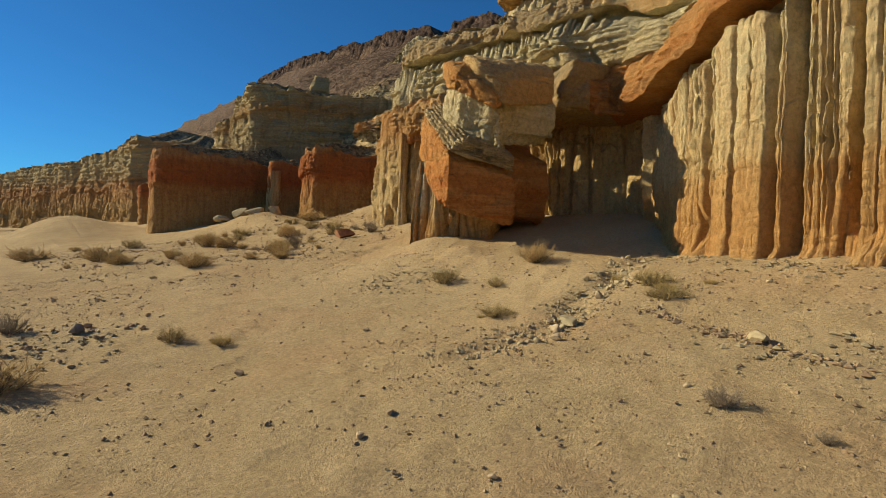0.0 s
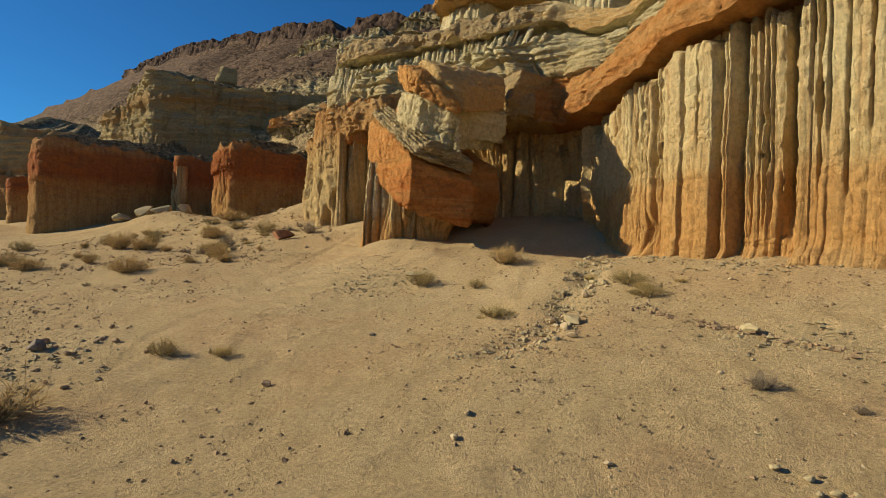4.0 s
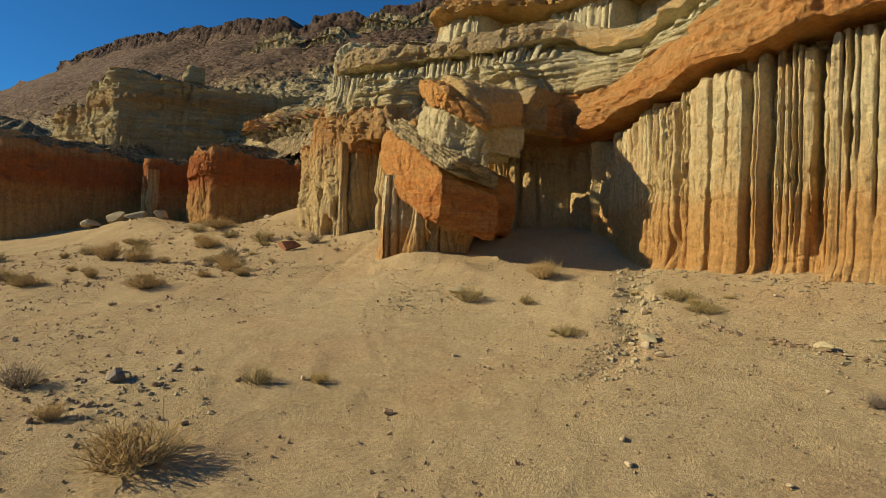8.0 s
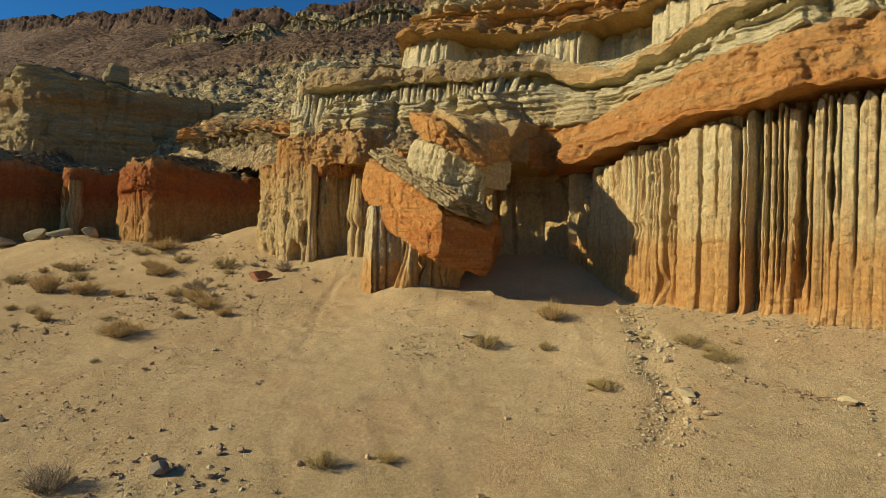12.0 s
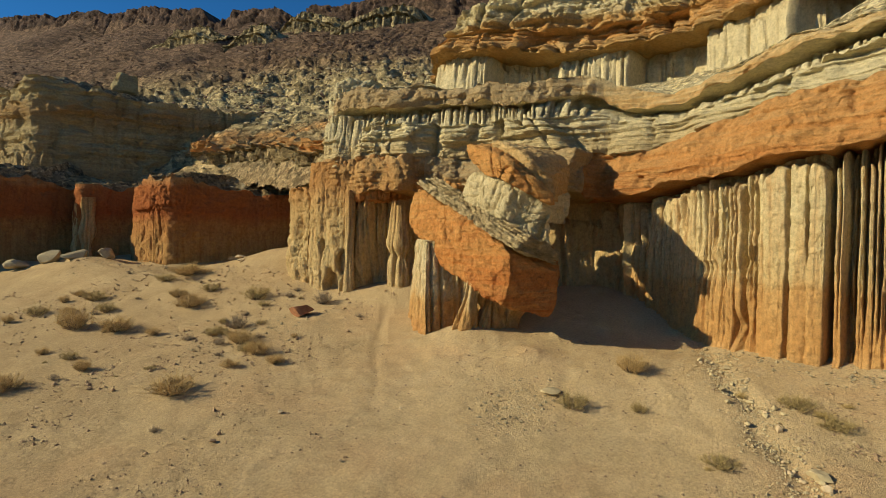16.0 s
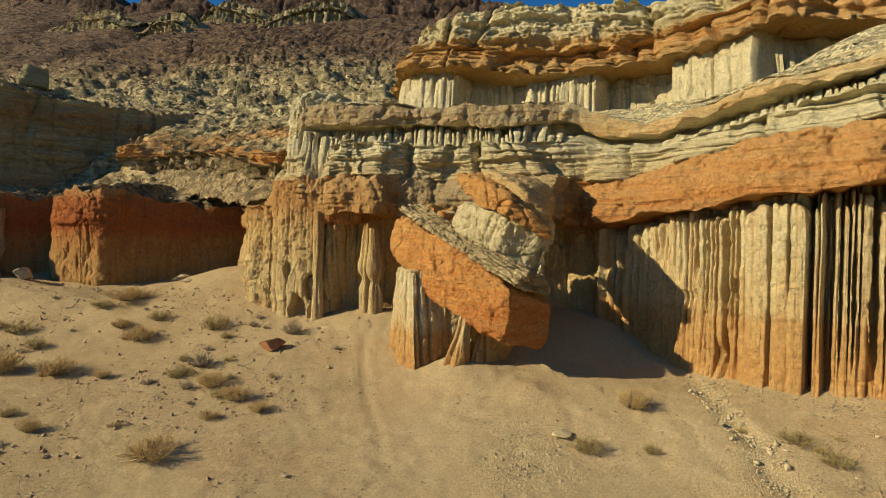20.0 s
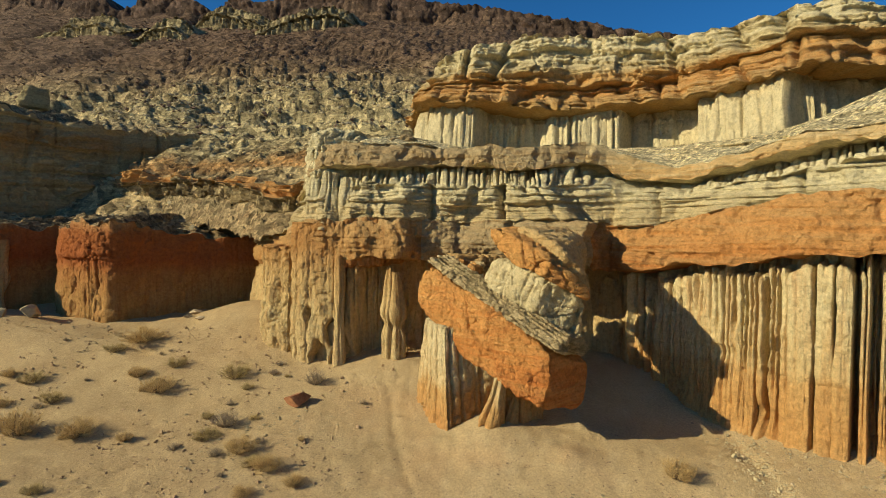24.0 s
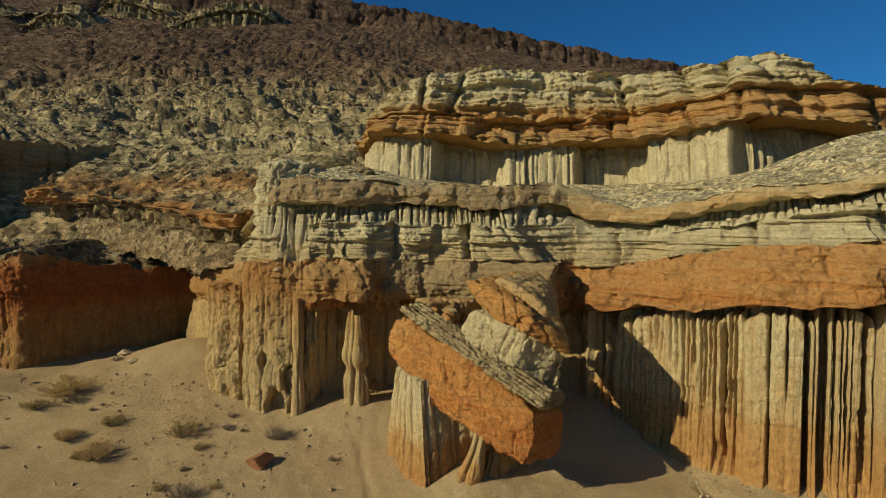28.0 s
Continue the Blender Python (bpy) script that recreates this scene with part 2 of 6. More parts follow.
RED_BED = rock("red_massive_bed", [(0.0, (0.45, 0.25, 0.085)), (0.6, (0.47, 0.29, 0.115)), (1.0, SAND)], streak=(0.38, 0.17, 0.055), stain=(0.4, 0.16, 0.045), stain_amount=0.6, low=8.5, high=12, wobble=0.9)
ORANGE_BED = rock("orange_sandstone", [(0.0, (0.45, 0.175, 0.046)), (0.4, (0.54, 0.25, 0.073)), (1.0, (0.55, 0.29, 0.1))], streak=(0.55, 0.36, 0.15), stain=(0.42, 0.17, 0.045), stain_amount=0.4, along="bed", low=9, high=12.5, wobble=0.5, laminae=0.35)
CREAM_BED = rock("cream_ledges", [(0.0, SAND), (0.4, CREAM), (1.0, CREAM)], streak=(0.44, 0.36, 0.2), stain=SAND, stain_amount=0.5, along="bed", low=11.5, high=15, wobble=0.5)
SLOPE_BED = rock("pale_scree", [(0.0, CREAM), (0.5, (0.64, 0.52, 0.28)), (1.0, CREAM)], streak=(0.68, 0.62, 0.43), stain=(0.45, 0.36, 0.2), stain_amount=0.5, along="bed", low=13, high=18, wobble=1.0, bump=1.0, speckle=4.5)
UPPER_FLUTE = rock("pale_fluted_cliff", [(0.0, (0.68, 0.58, 0.34)), (0.7, (0.68, 0.58, 0.34)), (1.0, SAND)], streak=(0.6, 0.49, 0.28), stain=SAND, stain_amount=0.3, low=15, high=19, wobble=0.5)
UPPER_BED = rock("upper_beds", [(0.0, OCHRE), (0.3, (0.6, 0.31, 0.1)), (0.48, (0.6, 0.35, 0.12)), (0.58, SAND), (0.75, CREAM), (1.0, CREAM)], streak=(0.48, 0.36, 0.18), stain=SAND, stain_amount=0.4, along="bed", low=18.1, high=23, wobble=0.3)
UPPER_BED_LOW = rock("sandy_brow", [(0.0, (0.6, 0.33, 0.11)), (0.5, (0.62, 0.41, 0.17)), (1.0, CREAM)], streak=CREAM, stain=OCHRE, stain_amount=0.4, along="bed", low=13, high=16, wobble=0.6)
RED_WALL = rock("red_block_sandstone", [(0.0, (0.48, 0.3, 0.11)), (0.4, (0.45, 0.255, 0.085)), (0.58, (0.43, 0.2, 0.06)), (0.68, (0.37, 0.11, 0.03)), (0.92, (0.38, 0.13, 0.036)), (1.0, (0.45, 0.24, 0.09))], streak=(0.25, 0.085, 0.03), stain=(0.3, 0.1, 0.03), stain_amount=0.45, low=2, high=11, wobble=0.6)
RUBBLE_TOP = rock("rubble_slope", [(0.0, (0.36, 0.25, 0.12)), (0.5, (0.38, 0.29, 0.155)), (1.0, (0.34, 0.28, 0.16))], streak=(0.24, 0.155, 0.08), stain=(0.3, 0.15, 0.06), stain_amount=0.45, along="bed", low=9, high=16, wobble=1.0, bump=1.0, speckle=2.2)
FAR_FLUTE = rock("far_fluted_cliff", [(0.0, OCHRE), (0.25, (0.46, 0.22, 0.075)), (0.4, (0.52, 0.39, 0.19)), (0.6, (0.52, 0.42, 0.215)), (0.7, (0.48, 0.3, 0.12)), (0.78, (0.54, 0.44, 0.23)), (1.0, (0.56, 0.46, 0.24))], streak=(0.3, 0.21, 0.11), stain=(0.42, 0.24, 0.09), stain_amount=0.5, along="bed", low=6, high=24, wobble=1.0, bump=1.0)
BOULDER_RED = rock("boulder_orange", [(0.0, (0.46, 0.145, 0.036)), (0.5, (0.58, 0.24, 0.062)), (1.0, (0.62, 0.31, 0.095))], streak=(0.62, 0.37, 0.13), stain=(0.38, 0.105, 0.028), stain_amount=0.6, along="bed", low=3, high=9, wobble=1.2, bump=0.8, laminae=0.35)
BOULDER_SAND = rock("boulder_sandy_cap", [(0.0, (0.56, 0.31, 0.1)), (0.5, (0.62, 0.39, 0.15)), (1.0, (0.68, 0.48, 0.22))], streak=SAND, stain=(0.55, 0.28, 0.09), stain_amount=0.5, along="bed", low=8, high=12, wobble=0.6, bump=0.8, laminae=0.35)
BOULDER_GREY = rock("boulder_grey_beds", [(0.0, (0.66, 0.5, 0.26)), (1.0, (0.72, 0.56, 0.3))], streak=(0.3, 0.2, 0.1), stain=(0.72, 0.57, 0.32), stain_amount=0.5, along="bed", low=5, high=10, wobble=0.5, bump=1.0)
BOULDER_PALE = rock("boulder_pale", [(0.0, (0.68, 0.58, 0.34)), (1.0, (0.66, 0.55, 0.31))], streak=(0.46, 0.33, 0.15), stain=(0.5, 0.38, 0.19), stain_amount=0.6, low=5, high=10, wobble=0.5, bump=0.75)
RED_HEAD = rock("rust_buttress_head", [(0.0, (0.44, 0.17, 0.045)), (0.6, (0.5, 0.22, 0.065)), (1.0, (0.5, 0.27, 0.1))], streak=(0.54, 0.32, 0.12), stain=(0.36, 0.12, 0.035), stain_amount=0.55, low=8.5, high=11.5, wobble=0.6)
PEDESTAL = rock("pedestal_sandstone", [(0.0, (0.52, 0.24, 0.075)), (0.34, (0.58, 0.34, 0.125)), (0.45, (0.68, 0.53, 0.28)), (1.0, (0.72, 0.62, 0.37))], streak=(0.5, 0.29, 0.1), stain=(0.6, 0.4, 0.17), stain_amount=0.4, low=1.5, high=6.5, wobble=1.4)
CONE = rock("orange_pedestal", [(0.0, (0.5, 0.24, 0.075)), (0.5, (0.6, 0.36, 0.135)), (1.0, (0.62, 0.42, 0.18))], streak=(0.46, 0.2, 0.06), stain=(0.66, 0.48, 0.22), stain_amount=0.5, low=1.5, high=5.0, wobble=0.9)
HILL_ROCK = rock("dark_hillside", [(0.0, SAND), (0.05, (0.45, 0.34, 0.17)), (0.09, (0.52, 0.4, 0.2)), (0.105, (0.47, 0.25, 0.085)), (0.125, (0.5, 0.4, 0.2)), (0.17, (0.54, 0.45, 0.235)), (0.27, (0.46, 0.37, 0.19)), (0.35, (0.27, 0.19, 0.105)), (0.44, BROWN), (1.0, (0.13, 0.084, 0.055))], streak=(0.16, 0.1, 0.06), stain=(0.15, 0.095, 0.058), stain_amount=0.6, along="bed", low=8, high=88, wobble=2.6, bump=1.0, speckle=0.9)
RIM_ROCK = rock("dark_rim_rock", [(0.0, (0.1, 0.066, 0.046)), (1.0, (0.085, 0.055, 0.042))], streak=(0.05, 0.035, 0.027), stain=(0.15, 0.09, 0.06), stain_amount=0.4, low=60, high=90, speckle=0.5)
OUTCROP = rock("green_grey_outcrop", [(0.0, (0.33, 0.27, 0.13)), (1.0, (0.34, 0.28, 0.15))], streak=(0.17, 0.12, 0.07), stain=(0.2, 0.13, 0.075), stain_amount=0.5, along="bed", low=40, high=70, speckle=0.8)


def ground_material():
    m, n, l = nodes_of("desert_gravel")
    geo = n.new("ShaderNodeNewGeometry")
    pos = geo.outputs["Position"]
    c = ramp(n, l, noise_node(n, l, pos, 0.16, 6, 0.6), [(0.35, (0.49, 0.355, 0.18)), (0.65, (0.59, 0.44, 0.235))])
    c = mix(n, l, ramp(n, l, noise_node(n, l, pos, 0.9, 8, 0.7), [(0.45, (0, 0, 0)), (0.7, (0.7, 0.7, 0.7))]), c, (0.57, 0.44, 0.25))
    c = mix(n, l, ramp(n, l, noise_node(n, l, pos, 0.33, 5, 0.6), [(0.47, (0, 0, 0)), (0.7, (0.6, 0.6, 0.6))]), c, (0.42, 0.32, 0.165))
    sp = n.new("ShaderNodeSeparateXYZ")
    l.new(pos, sp.inputs[0])
    wash = ramp(n, l, noise_node(n, l, pos, 0.22, 4, 0.55), [(0.5, (0, 0, 0)), (0.62, (0.45, 0.45, 0.45))])
    c = mix(n, l, wash, c, (0.53, 0.345, 0.175))
    far = n.new("ShaderNodeMapRange")
    l.new(sp.outputs[1], far.inputs[0])
    far.inputs[1].default_value, far.inputs[2].default_value, far.inputs[4].default_value = 18, 34, 0.75
    c = mix(n, l, far.outputs[0], c, ramp(n, l, noise_node(n, l, pos, 0.5, 8, 0.7), [(0.35, (0.36, 0.25, 0.12)), (0.65, (0.49, 0.36, 0.185))]))
    c = mix(n, l, 0.9, c, ramp(n, l, noise_node(n, l, pos, 11, 9, 0.85), [(0.3, (0.5, 0.49, 0.48)), (0.7, (1.5, 1.5, 1.5))]), "MULTIPLY")
    for size, lo, hi, tone in ((9, 0.06, 0.16, (0.2, 0.14, 0.09)), (26, 0.12, 0.26, (0.26, 0.18, 0.11)), (17, 0.05, 0.13, (0.6, 0.5, 0.35))):
        v = n.new("ShaderNodeTexVoronoi")
        v.inputs["Scale"].default_value = size
        l.new(pos, v.inputs["Vector"])
        c = mix(n, l, ramp(n, l, v.outputs["Distance"], [(lo, (0.8, 0.8, 0.8)), (hi, (0, 0, 0))]), c, tone)
    b = n["Principled BSDF"]
    l.new(c, b.inputs["Base Color"])
    b.inputs["Roughness"].default_value = 0.95
    b.inputs["Specular IOR Level"].default_value = 0.1
    lumps = n.new("ShaderNodeMath")
    lumps.operation = "MULTIPLY_ADD"
    l.new(noise_node(n, l, pos, 2.2, 6, 0.7), lumps.inputs[0])
    lumps.inputs[1].default_value = 0.7
    l.new(noise_node(n, l, pos, 19, 6, 0.75), lumps.inputs[2])
    h = lumps.outputs[0]
    bp = n.new("ShaderNodeBump")
    bp.inputs["Strength"].default_value, bp.inputs["Distance"].default_value = 1.0, 0.08
    l.new(h, bp.inputs["Height"])
    l.new(bp.outputs[0], b.inputs["Normal"])
    return m


GROUND = ground_material()


# ---- mesh helpers ----
def mesh_object(name, verts, faces, material, uv=None, parent=None, label="", shade=True):
    me = bpy.data.meshes.new(name)
    verts, faces = np.asarray(verts, np.float32), np.asarray(faces, np.int32)
    k = faces.shape[1]
    me.vertices.add(len(verts))
    me.vertices.foreach_set("co", verts.ravel())
    me.loops.add(faces.size)
    me.loops.foreach_set("vertex_index", faces.ravel())
    me.polygons.add(len(faces))
    me.polygons.foreach_set("loop_start", np.arange(0, faces.size, k, dtype=np.int32))
    me.polygons.foreach_set("use_smooth", np.full(len(faces), shade))
    if uv is not None:
        layer = me.uv_layers.new(name="UVMap")
        layer.data.foreach_set("uv", np.asarray(uv, np.float32)[faces.ravel()].ravel())
    me.update(calc_edges=True)
    me.materials.append(material)
    ob = new(name, me)
    if parent:
        ob.parent = parent
    if label:
        tagged(ob, label)
    return ob


def grid_faces(n, m, closed=False):
    """Quads of an n by m grid of points, rows along the second index."""
    i, j = np.meshgrid(np.arange(n if closed else n - 1), np.arange(m - 1), indexing="ij")
    a, b = i * m + j, ((i + 1) % n) * m + j
    return np.stack([a, b, b + 1, a + 1], -1)


def part_grid(name, P, UV, material, parent, split=None, label="", closed=False):
    """A grid of points as one part, or cut into one part for each value of split along the first index."""
    n, m = P.shape[:2]
    F = grid_faces(n, m, closed)
    if split is None:
        return [mesh_object(name, P.reshape(-1, 3), F.reshape(-1, 4), material, UV.reshape(-1, 2), parent, label)]
    made = []
    col = split[:n if closed else n - 1]
    for k in np.unique(col):
        f = F[col == k].reshape(-1, 4)
        used, back = np.unique(f, return_inverse=True)
        made.append(mesh_object(name, P.reshape(-1, 3)[used], back.reshape(f.shape), material, UV.reshape(-1, 2)[used], parent, label))
    return made


def catmull(p, t):
    p = np.asarray(p, float)
    i = np.clip(np.floor(t).astype(int), 0, len(p) - 2)
    f = (t - i)[:, None]
    g = lambda k: p[np.clip(k, 0, len(p) - 1)]
    a, b, c, d = g(i - 1), g(i), g(i + 1), g(i + 2)
    return 0.5 * (2 * b + (c - a) * f + (2 * a - 5 * b + 4 * c - d) * f ** 2 + (3 * b - a - 3 * c + d) * f ** 3)


def thing(name, label, category, group="", kind=""):
    return tagged(new(name), label, category, group, kind)


def groove(a, b, c, seed, width):
    """Thin winding grooves: 1 in the groove, 0 beside it."""
    return np.exp(-(np.abs(vnoise(a, b, c, seed)) / width) ** 1.4)


def lips(z, u, freq, s, warp=0.35):
    """Hard beds that stand out over softer ones: a sharp lower edge, then a slope back."""
    o = 0 * z
    bed = z * freq + 0.9 * vnoise(z * freq * 0.37, o, o, s + 1) + warp * vnoise(u * 0.16, z * 0.3, o, s + 2) + 0.3 * warp * vnoise(u * 0.8, z * 0.6, o, s + 3)
    b0 = np.floor(bed)
    f = bed - b0
    size = 0.25 + 0.75 * smooth(-0.35, 0.45, vnoise(u * 0.33, b0 * 5.7, o, s + 4)) * (0.4 + 0.6 * hash01(b0, b0 * 0, b0 * 0, s + 5))
    return size * (smooth(0.0, 0.12, f) - f) + 0.35 * (hash01(b0, b0 * 0, b0 * 0, s + 6) - 0.5)


# slits of the fluted wall: place along y, half width, depth, lower and upper end as shares of the height
SLITS_RIGHT = [(0.3, 0.05, 0.4, 0.4, 1), (0.85, 0.04, 0.3, 0.5, 1), (1.35, 0.04, 0.3, 0.3, 1), (1.76, 0.03, 0.2, 0.5, 1), (1.97, 0.06, 0.5, 0.35, 1), (2.18, 0.03, 0.25, 0.6, 0.95), (2.52, 0.06, 0.3, 0.12, 1), (2.84, 0.11, 0.75, 0.16, 1), (3.28, 0.03, 0.25, 0.2, 1),
               (3.45, 0.05, 0.5, 0.2, 1), (3.6, 0.035, 0.3, 0.2, 1), (3.83, 0.05, 0.5, 0.2, 1), (4.09, 0.05, 0.45, 0.14, 1), (4.25, 0.07, 0.4, 0.1, 1), (4.5, 0.025, 0.15, 0.3, 0.9), (4.74, 0.08, 0.5, 0.05, 1), (5.33, 0.035, 0.55, 0.52, 1), (5.85, 0.036, 0.8, 0.05, 1)]
SLITS_LEFT = [(6.62, 0.03, 0.15, 0.3, 1), (6.85, 0.045, 0.35, 0.1, 1), (6.99, 0.05, 0.35, 0.3, 1), (7.2, 0.08, 0.85, 0.1, 1), (7.48, 0.035, 0.45, 0.1, 1), (7.63, 0.04, 0.3, 0.5, 1), (7.82, 0.05, 0.45, 0.4, 1), (7.95, 0.04, 0.25, 0.25, 0.95), (8.21, 0.06, 0.5, 0.6, 1), (8.38, 0.03, 0.2, 0.3, 1),
              (8.55, 0.04, 0.4, 0.3, 1), (8.76, 0.06, 0.5, 0.62, 1), (8.97, 0.04, 0.35, 0.65, 1), (9.25, 0.05, 0.5, 0.65, 1), (9.45, 0.03, 0.3, 0.7, 1), (9.6, 0.04, 0.45, 0.68, 1), (9.94, 0.07, 0.8, 0.6, 1), (10.3, 0.05, 0.5, 0.65, 1)]
SLITS = np.array(SLITS_RIGHT + SLITS_LEFT)
STEP_Y = [-1, 1, 1.95, 2.5, 2.56, 3.0, 3.2, 4.05, 4.12, 4.35, 4.4, 4.62, 4.66, 4.82, 4.87, 5.85, 6.5, 6.68, 7.2, 7.25, 7.6, 8.0, 9.0, 10.5]
STEP_OUT = [0.1, 0.15, 0.12, 0.12, -0.4, -0.35, -0.2, -0.28, -0.5, -0.5, 0.06, 0.06, -0.5, -0.45, 0.22, 0.32, 0.3, -0.02, -0.02, 0.12, 0.1, 0.0, 0.0, 0.1]


def panels(u, v, z, P, s):
    """The fluted wall: flat panels and ribs parted by narrow upright slits, with ragged column heads."""
    x, y = P[..., 0], P[..., 1]
    o = 0 * z
    w = y + 0.018 * vnoise(u * 0.9, z * 0.4, o, s + 3) + 0.007 * vnoise(u * 3, z * 2.6, o, s + 4)
    out = np.interp(w, STEP_Y, STEP_OUT)
    for k, (c, half, deep, lo, hi) in enumerate(SLITS):
        ragged = half * (0.85 + 0.4 * vnoise(o + 7 * k, z * 0.9, o, s + 5) + 0.25 * vnoise(o + 7 * k, z * 4.5, o, s + 6))
        side = np.abs(w - c)
        near = side < 4 * half
        cut = np.exp(-(side / np.maximum(1.15 * ragged, 0.014)) ** 5)
        out = out - np.where(near, 1.35 * deep * cut * smooth(lo - 0.03, lo + 0.12, v) * (0.45 + 0.55 * smooth(lo, lo + 0.35, v)), 0)
    k0 = np.searchsorted(SLITS[:, 0], w)
    edges = np.concatenate([[-1.5], SLITS[:, 0], [11.0]])
    f = (w - edges[k0]) / (edges[k0 + 1] - edges[k0])
    out = out + 0.1 * (rnd(k0, s + 7) - 0.5) - 0.07 * np.abs(2 * f - 1) ** 3
    head = 0.92 + 0.075 * rnd(k0, s + 8) - 0.03 * np.abs(2 * f - 1) ** 2 + 0.02 * vnoise(u * 5, o, o, s + 18)
    out = out - 1.0 * smooth(head, head + 0.02, v) + 0.06 * smooth(head - 0.12, head - 0.03, v) * (1 - smooth(head - 0.03, head, v))
    thin = smooth(6.6, 7.4, y) + smooth(2.4, 2.6, y) * (1 - smooth(4.6, 4.9, y)) + 0.25
    out = out - 0.13 * thin * groove(w * 4.2, z * 0.05, o, s + 9, 0.06) - 0.04 * thin * groove(w * 11, z * 0.16, o, s + 10, 0.14) - 0.03 * groove(w * 3.1, z * 0.07, o, s + 19, 0.05)
    knots = smooth(0.35, 0.6, vnoise(u * 1.8, z * 1.3, o, s + 11)) * smooth(7.0, 7.4, y)
    out = out - 0.16 * knots * smooth(0.25, 0.5, v)
    out = out - 0.04 * groove(u * 0.3, z * 1.7 + 0.3 * u, o, s + 12, 0.06) - 0.03 * smooth(0.0, 0.5, vnoise(u * 0.5, z * 3.2, o, s + 13))
    skirt = smooth(0.19, 0.05, v + 0.06 * vnoise(u * 1.1, o, o, s + 14)) * np.interp(y, [0, 1.8, 2.6, 4.5, 4.9, 6.6, 7.2, 10], [0.35, 0.35, 1.0, 0.9, 0.12, 0.12, 0.45, 0.4])
    out = out + 0.75 * skirt * (1 + 0.55 * fbm(u * 1.9, z * 1.9, o, s + 15, 4, 0.6))
    under = np.exp(-((y - 7.33) / 0.18) ** 2 - ((z - 2.9) / 0.55) ** 2)
    return out - 0.6 * under + 0.05 * fbm(x * 1.4, y * 1.4, z * 0.7, s + 16, 3, 0.6) + 0.035 * fbm(x * 5, y * 5, z * 3.6, s + 17, 3, 0.6), k0


def relief(kind, u, v, z, P, s, s0, tops=1.0):
    """How far the rock stands out from its smooth face, and the number of the column."""
    x, y = P[..., 0], P[..., 1]
    o = 0 * z
    macro = 0.38 * vnoise(u * 0.24, z * 0.03, o, s0) + 0.22 * vnoise(u * 0.7, z * 0.10, o, s0 + 1)
    rough = 0.12 * fbm(x * 0.9, y * 0.9, z * 0.9, s0 + 2, 6, 0.6)
    pits = -0.2 * smooth(0.25, 0.6, vnoise(x * 1.9, y * 1.9, z * 1.5, s0 + 3))
    if kind == "flute":
        w = u + 0.09 * vnoise(u * 0.5, z * 0.16, o, s + 3) + 0.03 * vnoise(u * 2, z * 0.9, o, s + 4)
        dense = smooth(-0.35, 0.3, vnoise(u * 0.2, o, o, s + 11))
        k0, f, width = cells(w, 0.85, s)
        kb = np.where(f < 0.5, k0, k0 + 1)
        edge = np.minimum(f, 1 - f) * width
        taper = 1 + 1.0 * smooth(0.8, 1.0, v)
        d0 = (0.22 + 0.85 * rnd(kb, s + 1) ** 1.4) * smooth(0.7 * rnd(kb, s + 12) - 0.25, 0.7 * rnd(kb, s + 12), v)
        out = -d0 * np.exp(-(edge / ((0.04 + 0.07 * rnd(kb, s + 13) ** 2) * taper)) ** 1.5)
        out = out + 0.45 * (rnd(k0, s + 2) - 0.5) * (0.35 + 0.65 * dense)
        deep = smooth(0.85 * vnoise(u * 0.5, o, o, s + 14), 0.85 * vnoise(u * 0.5, o, o, s + 14) + 0.3, v)
        out = out - 0.55 * (0.2 + 0.8 * dense) * deep * groove(w * 1.5, z * 0.025, o, s + 21, 0.1) - 0.42 * (0.35 + 0.65 * dense) * groove(w * 2.6, z * 0.05, o, s + 22, 0.12)
        out = out + 0.08 * dense * vnoise(w * 1.1, z * 0.06, o, s + 23) - 0.1 * groove(u * 0.25, z * 1.1, o, s + 26, 0.05) - 0.17 * groove(w * 5.0, z * 0.22, o, s + 24, 0.16)
        k1, f1, w1 = cells(w + 3, 0.42, s + 5)
        top = 0.78 + 0.18 * rnd(k1, s + 7) + 0.06 * rnd(k0, s + 15) - 0.07 * (2 * f1 - 1) ** 2
        out = out * (0.32 + 0.68 * tops) - 0.95 * tops * smooth(top, top + 0.03, v)
        foot = smooth(0.14, 0.0, v + 0.07 * vnoise(u * 0.9, o, o, s + 16))
        out = out + 0.6 * foot * (1 + 0.6 * fbm(u * 1.6, z * 1.6, o, s + 17, 4, 0.6))
        hollow = smooth(0.30, 0.5, vnoise(u * 0.5, z * 0.38, o, s + 20)) * smooth(0.8, 0.35, v)
        out = out + 0.3 * (1 - tops) - 0.8 * (1 - tops) * hollow + (1 - tops) * 0.36 * fbm(u * 0.7, z * 0.35, o, s + 25, 4, 0.55)
        fine = 0.07 * fbm(x * 1.3, y * 1.3, z * 0.6, s + 9, 3, 0.6) + 0.05 * fbm(x * 4.5, y * 4.5, z * 3.0, s + 19, 3, 0.6)
        out = out + fine + 0.5 * pits * smooth(0.2, 0.7, vnoise(u * 0.3, z * 0.3, o, s + 18) + 0.3) + 0.4 * macro
        if s0 == 211:
            out = out - 3.4 * smooth(0.0, 0.35, vnoise(u * 0.23 + 3.1, o, o, s0 + 90)) * smooth(0.05, 0.3, v)
        if s0 == 11:
            wall, kw = panels(u, v, z, P, s)
            share = smooth(10.7, 10.2, y)
            out = share * wall + (1 - share) * out
            k0 = np.where(y < 10.45, kw - 500, k0)
        return out, k0
